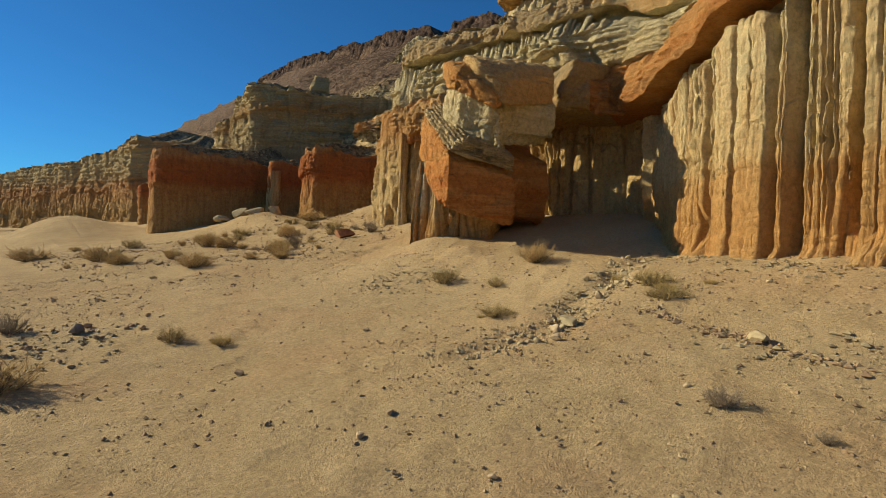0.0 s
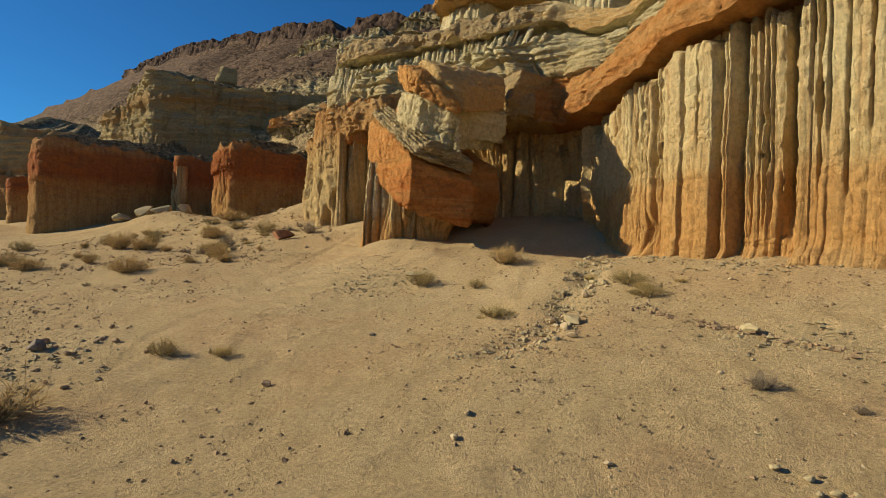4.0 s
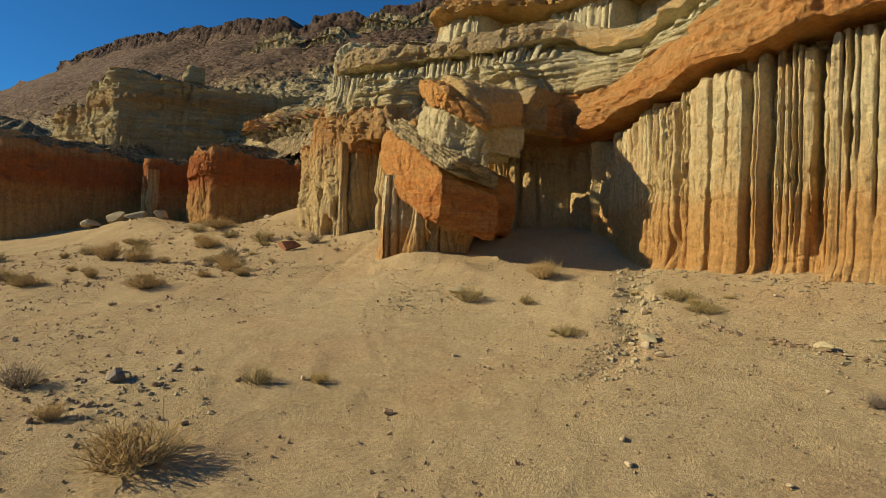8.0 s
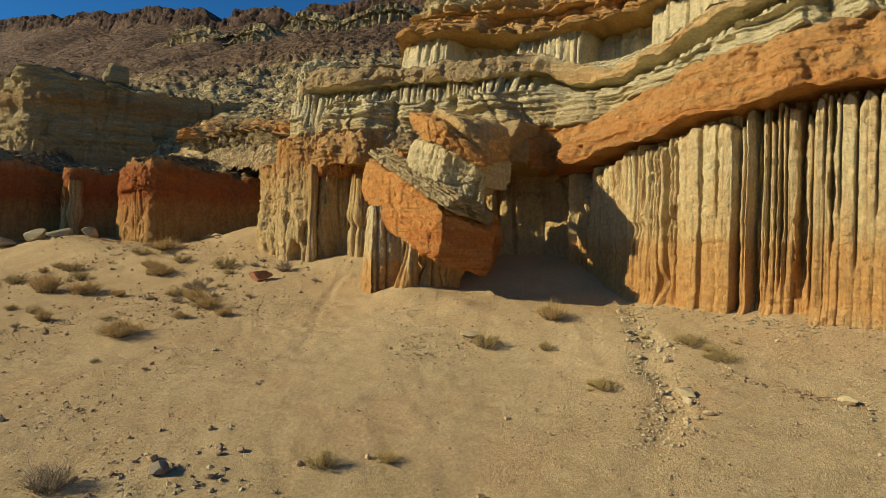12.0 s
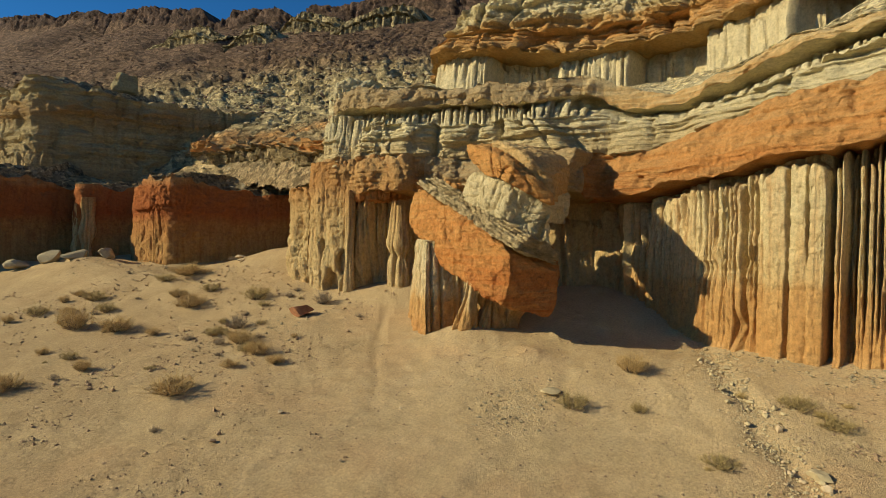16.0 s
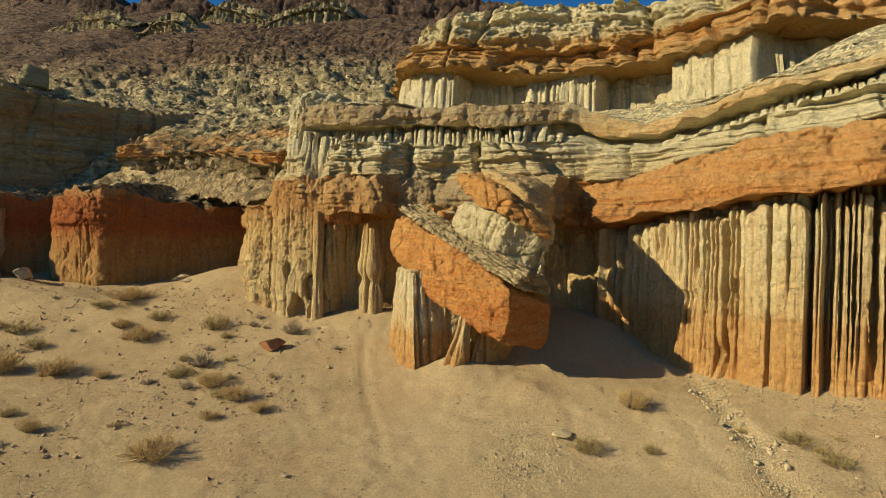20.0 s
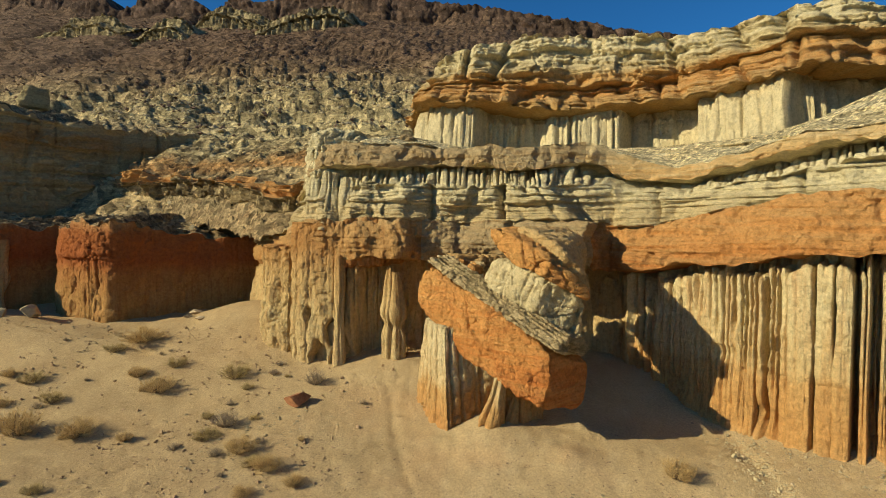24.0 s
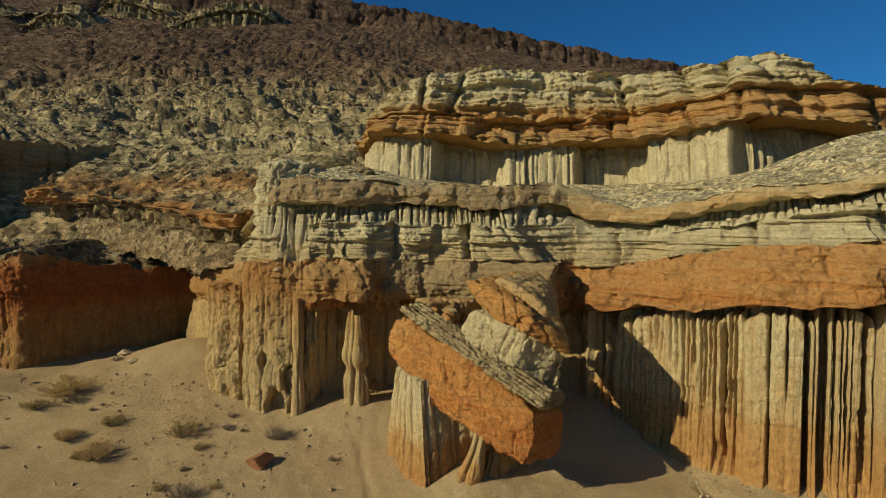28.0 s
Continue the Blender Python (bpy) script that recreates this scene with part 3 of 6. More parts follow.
    if kind == "knob":
        k1, f1, w1 = cells(u + 0.1 * vnoise(u * 1.3, z, o, s + 4), 0.36, s)
        g = np.abs(2 * f1 - 1)
        body = 1 - g ** 5
        patch = smooth(-0.3, 0.25, vnoise(u * 0.3, o, o, s + 6))
        tall = 0.2 + (0.9 * rnd(k1, s + 1) ** 0.5) * (0.35 + 0.65 * patch)
        gone = smooth(tall - 0.06, tall + 0.06, v + 0.16 * g ** 3)
        return 0.25 * (rnd(k1, s + 2) - 0.3) - 0.75 * gone - 0.45 * (1 - body) * smooth(0.0, 0.25, v) + 1.3 * rough + 0.5 * pits + macro, None
    if kind == "ledge":
        out = 0.6 * lips(z, u, 0.95, s) + 0.28 * lips(z, u, 2.7, s + 40, 0.6) + 0.18 * lips(z, u, 6.0, s + 60, 0.8)
        block = hash01(np.floor(u * 0.9 + 0.6 * vnoise(z * 1.3, u * 0.2, o, s + 13)), np.floor(z * 1.25 + 0.5 * vnoise(u * 0.25, o, o, s + 14)), o, s + 15) - 0.5
        out = out + 0.42 * block * smooth(-0.3, 0.3, vnoise(u * 0.16, z * 0.3, o, s + 16)) - 0.75 * groove(u * 0.3, z * 0.08, o, s + 17, 0.07) - 0.3 * smooth(0.2, 0.5, vnoise(u * 0.9, z * 0.7, o, s + 18))
        out = out - 0.32 * groove(u * 0.55, z * 0.12, o, s + 8, 0.12) - 0.06 * groove(u * 1.7, z * 0.4, o, s + 9, 0.15)
        return out + 1.2 * rough + 0.15 * pits + macro + 0.1 * (hash01(np.floor(u * 1.3 + 0.8 * vnoise(z * 2, o, o, s)), np.floor(z * 2.2 + 0.3 * vnoise(u * 0.5, o, o, s)), o, s + 12) - 0.5), None
    if kind == "slope":
        out = 0.32 * lips(z, u, 1.1, s) + 0.14 * lips(z, u, 3.1, s + 40, 0.6) - 0.18 * groove(u * 0.6, z * 0.2, o, s + 8, 0.12)
        return out + 1.8 * rough + 0.5 * pits + 0.7 * macro, None
    if kind == "mass":
        out = 0.22 * np.sin(np.clip(v, 0, 1) * np.pi) + 0.15 * lips(z, u, 1.0, s) + 0.10 * lips(z, u, 2.9, s + 40, 0.7)
        out = out - 0.12 * groove(u * 0.4, z * 0.12, o, s + 8, 0.06) - 0.07 * groove(u * 0.5, z * 1.4, o, s + 9, 0.1)
        return out + 1.9 * rough + 1.0 * pits + macro, None
    if kind == "plain":
        return rough + macro, None
    terrace = z * 1.6 + 0.8 * fbm(x * 0.3, y * 0.3, o, s + 6, 3, 0.5)
    return 0.55 * (smooth(0.35, 0.65, terrace - np.floor(terrace)) - (terrace - np.floor(terrace))) + 0.5 * (hash01(np.floor(x * 1.4), np.floor(y * 1.4 + 0.3 * np.floor(x * 1.4)), np.floor(z * 2.3), s + 5) - 0.5) + 0.42 * fbm(x * 0.8, y * 0.8, z * 0.8, s, 5, 0.62) + 0.6 * macro, None


def sheet(parent, levels, layers, du, seed, split_from=-1e9, split_to=1e9, tops=None, rag=0.25):
    """A cliff face. levels: contours (plan points and heights, all with the same number of stations), from the foot to the top;
    layers: one between each two contours (part name, kind of relief, material, rows, strength, label)."""
    pts = [np.array([(p[0], p[1], z) for p, z in zip(c, (h if isinstance(h, (list, tuple)) else [h] * len(c)))], float) for c, h in levels]
    n = len(pts[0])
    tt = np.linspace(0, n - 1, 4000)
    length = np.concatenate([[0], np.cumsum(np.linalg.norm(np.diff(catmull(pts[min(2, len(pts) - 1)], tt)[:, :2], axis=0), axis=1))])
    step = du(np.interp(np.arange(0, length[-1], 0.05), length, catmull(pts[0], tt)[:, 1])) if callable(du) else None
    if step is None:
        us = np.linspace(0, length[-1], max(4, int(length[-1] / du)))
    else:
        dens = np.cumsum(0.05 / step)
        us = np.interp(np.linspace(dens[0], dens[-1], int(dens[-1])), dens, np.arange(0, length[-1], 0.05))
    t = np.interp(us, length, tt)
    curves = [catmull(p, t) for p in pts]
    o = 0 * us
    for i, c in enumerate(curves):
        if 0 < i < len(curves) - 1:
            c[:, 2] += rag * (vnoise(us * 0.22, o + 0.15 * i, o, seed + 71) + 0.7 * vnoise(us * 0.7, o + 0.5 * i, o, seed + 72) + 0.4 * vnoise(us * 2.1, o + 1.0 * i, o, seed + 73))
    ref = sum(c[:, :2] for c in curves[:3]) / min(3, len(curves))
    tan = np.gradient(ref, axis=0)
    for _ in range(3):
        tan[1:-1] = (tan[:-2] + 2 * tan[1:-1] + tan[2:]) / 4
    tan /= np.linalg.norm(tan, axis=1)[:, None] + 1e-9
    nor = np.stack([-tan[:, 1], tan[:, 0]], 1)
    prev = None
    for i, (name, kind, material, rows, strength, label) in enumerate(layers):
        a, b = curves[i], curves[i + 1]
        v = np.linspace(0, 1, rows + 1)
        P = a[:, None, :] * (1 - v[None, :, None]) + b[:, None, :] * v[None, :, None]
        U, V = np.meshgrid(us, v, indexing="ij")
        drop, k0 = relief(kind, U, V, P[..., 2], P, seed + 31 * i, seed, 0.3 if tops is None else tops(a[:, 1])[:, None])
        drop = drop * strength
        if kind == "scree":
            P[..., 2] += 0.75 * drop
            drop = 0.2 * drop
        P[..., 0] += nor[:, 0, None] * drop
        P[..., 1] += nor[:, 1, None] * drop
        if prev is not None:
            P[:, 0] = prev
        prev = P[:, -1].copy()
        slant = np.concatenate([[0], np.cumsum(np.linalg.norm(np.diff(P[len(us) // 2], axis=0), axis=1))])
        UV = np.stack([U, np.broadcast_to(slant[None, :] + 10 * i, U.shape)], -1)
        yy = a[:, 1]
        split = np.floor(us / 9.0) * 0
        if not isinstance(material, list):
            material = [(1e9, material)]
        zone = np.searchsorted([q[0] for q in material], yy)
        if k0 is not None:
            split = k0[:, rows // 2].copy()
            split[(yy < split_from) | (yy > split_to)] = -9999
        split = split + 100000 * zone
        n_u = len(us)
        F = grid_faces(n_u, rows + 1)
        for k in np.unique(split[:-1]):
            pick = np.nonzero(split[:-1] == k)[0]
            runs = np.split(pick, np.nonzero(np.diff(pick) > 1)[0] + 1)
            for run in runs:
                f = F[run].reshape(-1, 4)
                used, back = np.unique(f, return_inverse=True)
                mesh_object(name, P.reshape(-1, 3)[used], back.reshape(f.shape), material[int(zone[run[0]])][1], UV.reshape(-1, 2)[used], parent, label)


# ---- the ground ----
def axis(fine_lo, fine_hi, step, lo, hi, growth=1.12):
    a = list(np.arange(fine_lo, fine_hi, step))
    d = step
    while a[-1] < hi:
        d *= growth
        a.append(min(hi, a[-1] + d))
    d = step
    while a[0] > lo:
        d *= growth
        a.insert(0, max(lo, a[0] - d))
    return np.array(a)


gx, gy = np.meshgrid(axis(-2, 23, 0.14, -2500, 3000), axis(0, 33, 0.14, -2500, 3000), indexing="ij")
gp = np.stack([gx, gy, ground_z(gx, gy) + 0.03 * fbm(gx * 2.2, gy * 2.2, 0 * gx, 44, 4, 0.7) * (np.abs(gx - 10) < 30)], -1)
ground = mesh_object("ground", gp.reshape(-1, 3), grid_faces(*gx.shape).reshape(-1, 4), GROUND)
tagged(ground, "tan desert floor of sand and fine gravel with shallow washes", "ground", kind="structure")

# ---- the main cliff: fluted wall, alcove and pillar cluster ----
main_cliff = thing("fluted_cliff", "tall fluted sandstone cliff with orange cap band round a shaded alcove", "cliff")
FOOT = [(14, -25), (14.8, -8), (15.4, -1), (16.4, 2), (17.6, 5), (19.2, 7.1), (20.7, 8.8), (22.4, 10), (24.2, 11.4), (26.2, 13.5), (25.0, 16.8), (25.6, 20.4), (24.6, 23.2), (24.1, 25.4), (23.0, 27.4), (23.1, 30.2), (24.7, 32.2), (28.5, 35.5), (31, 38)]
HEAD = [(14.2, -25), (15, -8), (15.6, -1), (16.5, 2), (17.7, 5), (19.3, 7.1), (20.8, 8.7), (22.5, 10), (24.3, 11.4), (26.0, 13.5), (24.8, 16.8), (25.2, 20.4), (24.5, 23.2), (24.1, 25.4), (22.9, 27.4), (23.1, 30), (24.8, 32), (28.6, 35.3), (31, 38)]
LIP = [(13.7, -25), (14.4, -8), (14.9, -0.9), (15.8, 2.2), (17.05, 5.3), (18.6, 7.3), (20.1, 9.05), (21.9, 10.4), (22.9, 11.9), (24.3, 13.3), (22.3, 15.2), (23.3, 20.0), (23.3, 22.9), (21.9, 24.4), (22.5, 27.9), (22.95, 30.1), (24.8, 31.8), (28.6, 35.3), (31, 38)]
CAP = [(14.4, -25), (15.2, -8), (15.9, -1), (16.7, 2), (18.1, 5), (19.7, 6.9), (21.3, 8.6), (23.0, 10.2), (23.6, 12.0), (24.4, 13.5), (23.0, 15.6), (23.5, 20.2), (23.3, 22.8), (22.7, 24.9), (22.5, 28), (23.0, 30.2), (25.0, 32), (28.8, 35.5), (31.5, 38)]
BENCH = [(15.6, -25), (16.4, -8), (17.0, -1), (17.8, 2), (19.1, 4.7), (20.8, 6.6), (22.3, 8.3), (23.8, 10.0), (24.4, 12), (24.2, 14), (23.3, 17), (23.8, 20), (23.8, 23), (23.2, 25.3), (23.2, 28), (23.7, 30), (25.9, 31.6), (29.8, 35), (32.5, 37.5)]
SHELF = [(16.0, -25), (16.8, -8), (17.4, -1), (18.2, 2), (19.5, 4.5), (21.2, 6.4), (22.8, 8), (24.4, 9.8), (25.2, 12), (24.8, 14), (23.9, 17), (24.1, 20), (24.2, 23), (23.7, 25.3), (23.7, 28), (24.4, 29.8), (26.6, 31.4), (30.5, 34.6), (33.2, 37)]
BACK = [(20, -25), (20.8, -8), (21.5, -1), (22.0, 2), (23.2, 4), (25.0, 5.8), (26.6, 8), (28, 10.5), (28.9, 12.5), (29.0, 14.5), (28.8, 17), (28.6, 20), (28.4, 23), (28.0, 25.5), (27.5, 27.5), (28, 29), (29.5, 30.5), (33.5, 33.5), (37, 36)]
Z_FOOT = [0.5, 0.6, 0.8, 1.1, 1.2, 1.1, 1.1, 1.3, 1.6, 2.0, 2.4, 2.6, 2.8, 2.7, 2.4, 2.4, 2.6, 3.0, 3.2]
Z_HEAD = [10.4, 10.2, 10.0, 9.9, 9.8, 9.5, 9.4, 9.0, 8.5, 8.4, 8.6, 8.9, 9, 9, 9, 9, 8.8, 8.2, 7.8]
Z_CAP = [13.2, 13, 12.7, 12.4, 12.2, 12.1, 11.8, 11.2, 10.9, 11, 11.2, 11.2, 11.2, 11.2, 11.3, 11.2, 10.8, 10, 9.6]
Z_BENCH = [15, 14.7, 14.3, 14.0, 13.4, 13.1, 12.9, 12.7, 12.8, 13.0, 13.1, 13.2, 13.2, 13.1, 13.2, 13.0, 12.2, 11, 10.6]
Z_SHELF = [z + (0.7 if i < 9 else 1.15 if i < 13 else 1.0) for i, z in enumerate(Z_BENCH)]
Z_BROW = [z + (0.7 if i < 8 else 1.2 if i < 13 else 1.4 if i < 16 else 0.5) for i, z in enumerate(Z_SHELF)]
Z_BACK = [18.5, 18.2, 17.8, 17.0, 16.1, 15.8, 15.7, 15.7, 15.8, 15.7, 15.7, 15.9, 16.3, 16.7, 16.6, 16, 15.2, 14, 13.5]
LIP2 = [(x - 0.55, y + 0.3) for x, y in SHELF]
BED2 = [(x + 0.35, y - 0.1) for x, y in LIP2]
near_step = lambda y: np.where((y > -1) & (y < 32), np.where(y < 11, 0.03, 0.05), 0.35)
FL = [(11.8, FLUTED), (1e9, CLUSTER)]
OB = [(14.2, ORANGE_BED), (23.2, TAN_BED), (1e9, RED_BED)]
sheet(main_cliff, [(FOOT, Z_FOOT), (HEAD, Z_HEAD), (LIP, [z + 0.05 for z in Z_HEAD]), (CAP, Z_CAP), (BENCH, Z_BENCH), (SHELF, Z_SHELF), (LIP2, [z + 0.05 for z in Z_SHELF]), (BED2, Z_BROW), (BACK, Z_BACK)],
      [("column", "flute", FL, 150, 1.0, "rain-fluted ochre and cream sandstone column"), ("overhang", "plain", OB, 14, 1.0, "underside of the orange bed"),
       ("orange_band", "mass", OB, 46, 1.0, "massive orange sandstone band"), ("ledge", "ledge", CREAM_BED, 44, 1.0, "thin-bedded cream ledges"),
       ("knobbed_bed", "knob", CREAM_BED, 26, 1.0, "bed of small weathered knobs"), ("undercut", "plain", CREAM_BED, 8, 0.7, ""),
       ("brow", "mass", [(14.5, UPPER_BED_LOW), (1e9, TAN_BED)], 26, 0.8, "smooth sandy brow over the knobs"), ("bench", "slope", SLOPE_BED, 60, 1.0, "pale rubble-strewn bench")],
      near_step, 11, -1, 33, lambda y: np.where(y < 11.8, 1.0, np.where(y < 22.5, 0.35, 0.0)))

upper_cliff = thing("upper_cliff", "upper cream and orange banded sandstone cliff", "cliff")
U0 = [(22.2, -14), (23.6, -6), (24.0, -2.2), (24.2, 0.8), (23.6, 3.4), (25.6, 6.2), (27.6, 9), (28.4, 12), (28.4, 15), (28.2, 18), (28, 21), (28, 24.0), (30, 25.5), (36, 27)]
U1 = [(x + 0.7, y) for x, y in U0]
U2 = [(x + 0.1, y + 0.1) for x, y in U0]
U3 = [(x + 1.5, y) for x, y in U0]
U3B = [(x + 0.9, y + 0.1) for x, y in U0]
U4 = [(x + 3.2, y - 0.3) for x, y in U0]
U5 = [(x + 16, y - 1) for x, y in U0]
ZU3 = [18, 19.4, 20.5, 20.8, 20.7, 20.3, 20.0, 19.8, 19.8, 19.9, 20.1, 20.1, 19.8, 19.4]
sheet(upper_cliff, [(U0, [14.6, 15, 15.4, 15.4, 15.2, 14.8, 14.7, 14.7, 14.8, 15, 15.2, 15.5, 15.9, 16.3]), (U1, [16.6, 17.4, 18.4, 18.9, 18.9, 18.7, 18.4, 18.2, 18.2, 18.3, 18.5, 18.7, 18.6, 18.5]), (U2, [16.6, 17.4, 18.4, 18.9, 18.9, 18.7, 18.5, 18.3, 18.3, 18.4, 18.6, 18.8, 18.7, 18.6]),
                    (U3, ZU3), (U3B, [z + 0.1 for z in ZU3]), (U4, [18.2, 19.4, 21.3, 23.3, 23.2, 23.0, 23.1, 23.5, 23.9, 23.7, 23.2, 22.6, 21.6, 20.6]), (U5, [14, 16, 18, 20.0, 20.5, 20.5, 21, 22, 23, 23.5, 23.5, 23, 22.5, 22])],
      [("column", "flute", UPPER_FLUTE, 60, 0.55, "pale fluted cliff column"), ("overhang", "plain", UPPER_BED, 8, 0.8, ""), ("orange_band", "ledge", UPPER_BED, 36, 1.0, "orange banded ledges"),
       ("undercut", "plain", UPPER_BED, 6, 0.8, ""), ("cream_top", "ledge", UPPER_BED, 44, 1.3, "cream bedded rimrock"), ("summit", "slope", UPPER_BED, 40, 0.8, "")], lambda y: np.where((y > -7) & (y < 27), 0.07, 0.4), 211, 0, 40, lambda y: 0.35 + 0.4 * np.sin(y * 0.7) ** 2)

# ---- the red blocks further along ----
def block(name, label, foot, z0, z1, z2, back, seed, mat=RED_WALL, step=0.11, split=0.58, lower=None, top_mat=None, rise=0.8, deep=0.4, upper="mass", rag=0.6, base="mass", bold=0.55):
    t = thing(name, label, "rock block")
    cx, cy = back
    zz = lambda h: list(h) if isinstance(h, (list, tuple)) else [h] * len(foot)
    z0, z1, z2 = zz(z0), zz(z1), zz(z2)
    toward = lambda k: [(x + (cx - x) * k, y + (cy - y) * k) for x, y in foot]
    zm = [a + (b - a) * split for a, b in zip(z0, z1)]
    sheet(t, [(foot, z0), (toward(0.008), zm), (toward(0.006), [z + 0.15 for z in zm]), (toward(0.02), z1), (toward(0.10), [z + 0.15 for z in z1]), (toward(0.45), z2), (toward(0.9), [c + (c - b) * rise for b, c in zip(z1, z2)])],
          [("lower_wall" if base == "mass" else "column", base, lower or mat, 64, deep, "ochre lower face"), ("overhang", "plain", mat, 4, 0.6, ""), ("upper_wall", upper, mat, 44, bold, "massive rust-red upper face"), ("cap", "scree", top_mat or RUBBLE_TOP, 14, 0.15, ""),
           ("ledge", "scree", top_mat or RUBBLE_TOP, 60, 0.4, "rubble-strewn ledges"), ("top", "scree", top_mat or RUBBLE_TOP, 24, 0.4, "")], step, seed, -1e9, 1e9, lambda y: 0.1 + 0 * y, rag)
    return t


red_one = block("red_block", "rust-red sandstone block with a shaded face", [(34.8, 38.5), (32.9, 41.0), (30.9, 43.4), (28.7, 45.1), (26.5, 46.3), (26.1, 47.2), (26.9, 49.6), (28.4, 53), (30.6, 56.0)], 2.4, [9.6, 9.9, 10.3, 10.7, 11.0, 10.9, 10.6, 10.3, 10.1], [10.1, 10.4, 10.8, 11.2, 11.5, 11.4, 11.1, 10.8, 10.6], (38, 48), 311, RED_WALL, 0.08, 0.62, rise=1.5, deep=0.6, rag=0.6)
red_two = block("red_block", "small red sandstone block beside a taller one", [(33.5, 54.3), (31.6, 55.7), (29.8, 57.2), (27.9, 58.5), (27.6, 59.6), (28.8, 61.2), (31, 62.3), (34, 63)], 2.8, 10.8, 11.3, (36, 58.5), 331, rise=1.0)
block("red_block", "long dark red sandstone block with a broken end", [(34, 60), (28, 62), (23, 63.6), (18, 65), (16.8, 66.5), (18, 69), (23, 72), (30, 75)], 0.6, [10.2, 10.6, 11.2, 12, 12, 11.6, 11, 11], 12.3, (36, 67), 351, rise=0.5)
block("red_block", "low red block at the foot of a far cliff", [(33, 88), (27, 90), (22.5, 92), (22.4, 94), (25, 97), (30, 100)], 1.6, 9.5, 10.5, (34, 95), 371, RED_WALL, 0.3)
block("grey_cliff", "tall grey and ochre cliff with a sunlit spur", [(52, 49), (46, 52.5), (40, 57.0), (34.5, 61.8), (30.0, 65.9), (28.6, 67.4), (28.5, 69.5), (29.3, 75), (31.5, 79), (31.0, 82), (30.8, 86), (34, 92), (42, 98)], 7, [19.5, 20, 20.6, 21, 21.4, 21.7, 21.5, 20.6, 19.8, 19.8, 19.5, 19, 19], [22.5, 22.7, 23, 23.2, 23.2, 23.2, 23, 22.4, 21.8, 21.8, 21.5, 21, 21], (56, 76), 431, FAR_FLUTE, 0.12, 0.5, FAR_FLUTE, None, 0.2, 0.75, "ledge", 0.7, "flute", 0.9)
block("grey_cliff", "far grey terraced cliff with a hooded spire", [(44, 98), (36, 103), (30, 108), (25.5, 113), (25, 116), (24, 124), (20, 138), (13, 160), (4, 190), (-12, 235)], 2, [17, 18, 19, 20, 19.5, 18, 17, 16, 14, 11], [21, 22, 23, 24, 23.5, 22, 20, 18, 16, 13], (50, 136), 451, FAR_FLUTE, 0.22, 0.5, FAR_FLUTE, None, 0.3, 0.8, "ledge", 0.5, "flute", 0.7)
HOOD = [(40.3, 67.2), (39.2, 66.9), (38.2, 67.3), (37.4, 68.5), (38.7, 69.3), (40.4, 68.9)]
hood = thing("hood_rock", "leaning ochre hood rock on a cliff edge", "rock")
hood_at = Matrix(((1, 0, 0), (0, 0, 1), (0, 1, 0))).to_4x4()

# ---- the hillside and its rim ----
def ridge_z(y):
    y = np.asarray(y, float)
    notch = 4.5 * np.exp(-((y - 151) / 4.0) ** 4) + 4.0 * np.exp(-((y - 118) / 4.5) ** 4)
    return -notch + 1.2 * vnoise(y * 0.06, 0 * y, 0 * y, 60) + np.interp(y, [-250, -100, -40, -7, 29, 70, 143, 180, 270, 420], [8, 36, 55, 63, 69.5, 77.5, 82, 88.5, 97, 90])


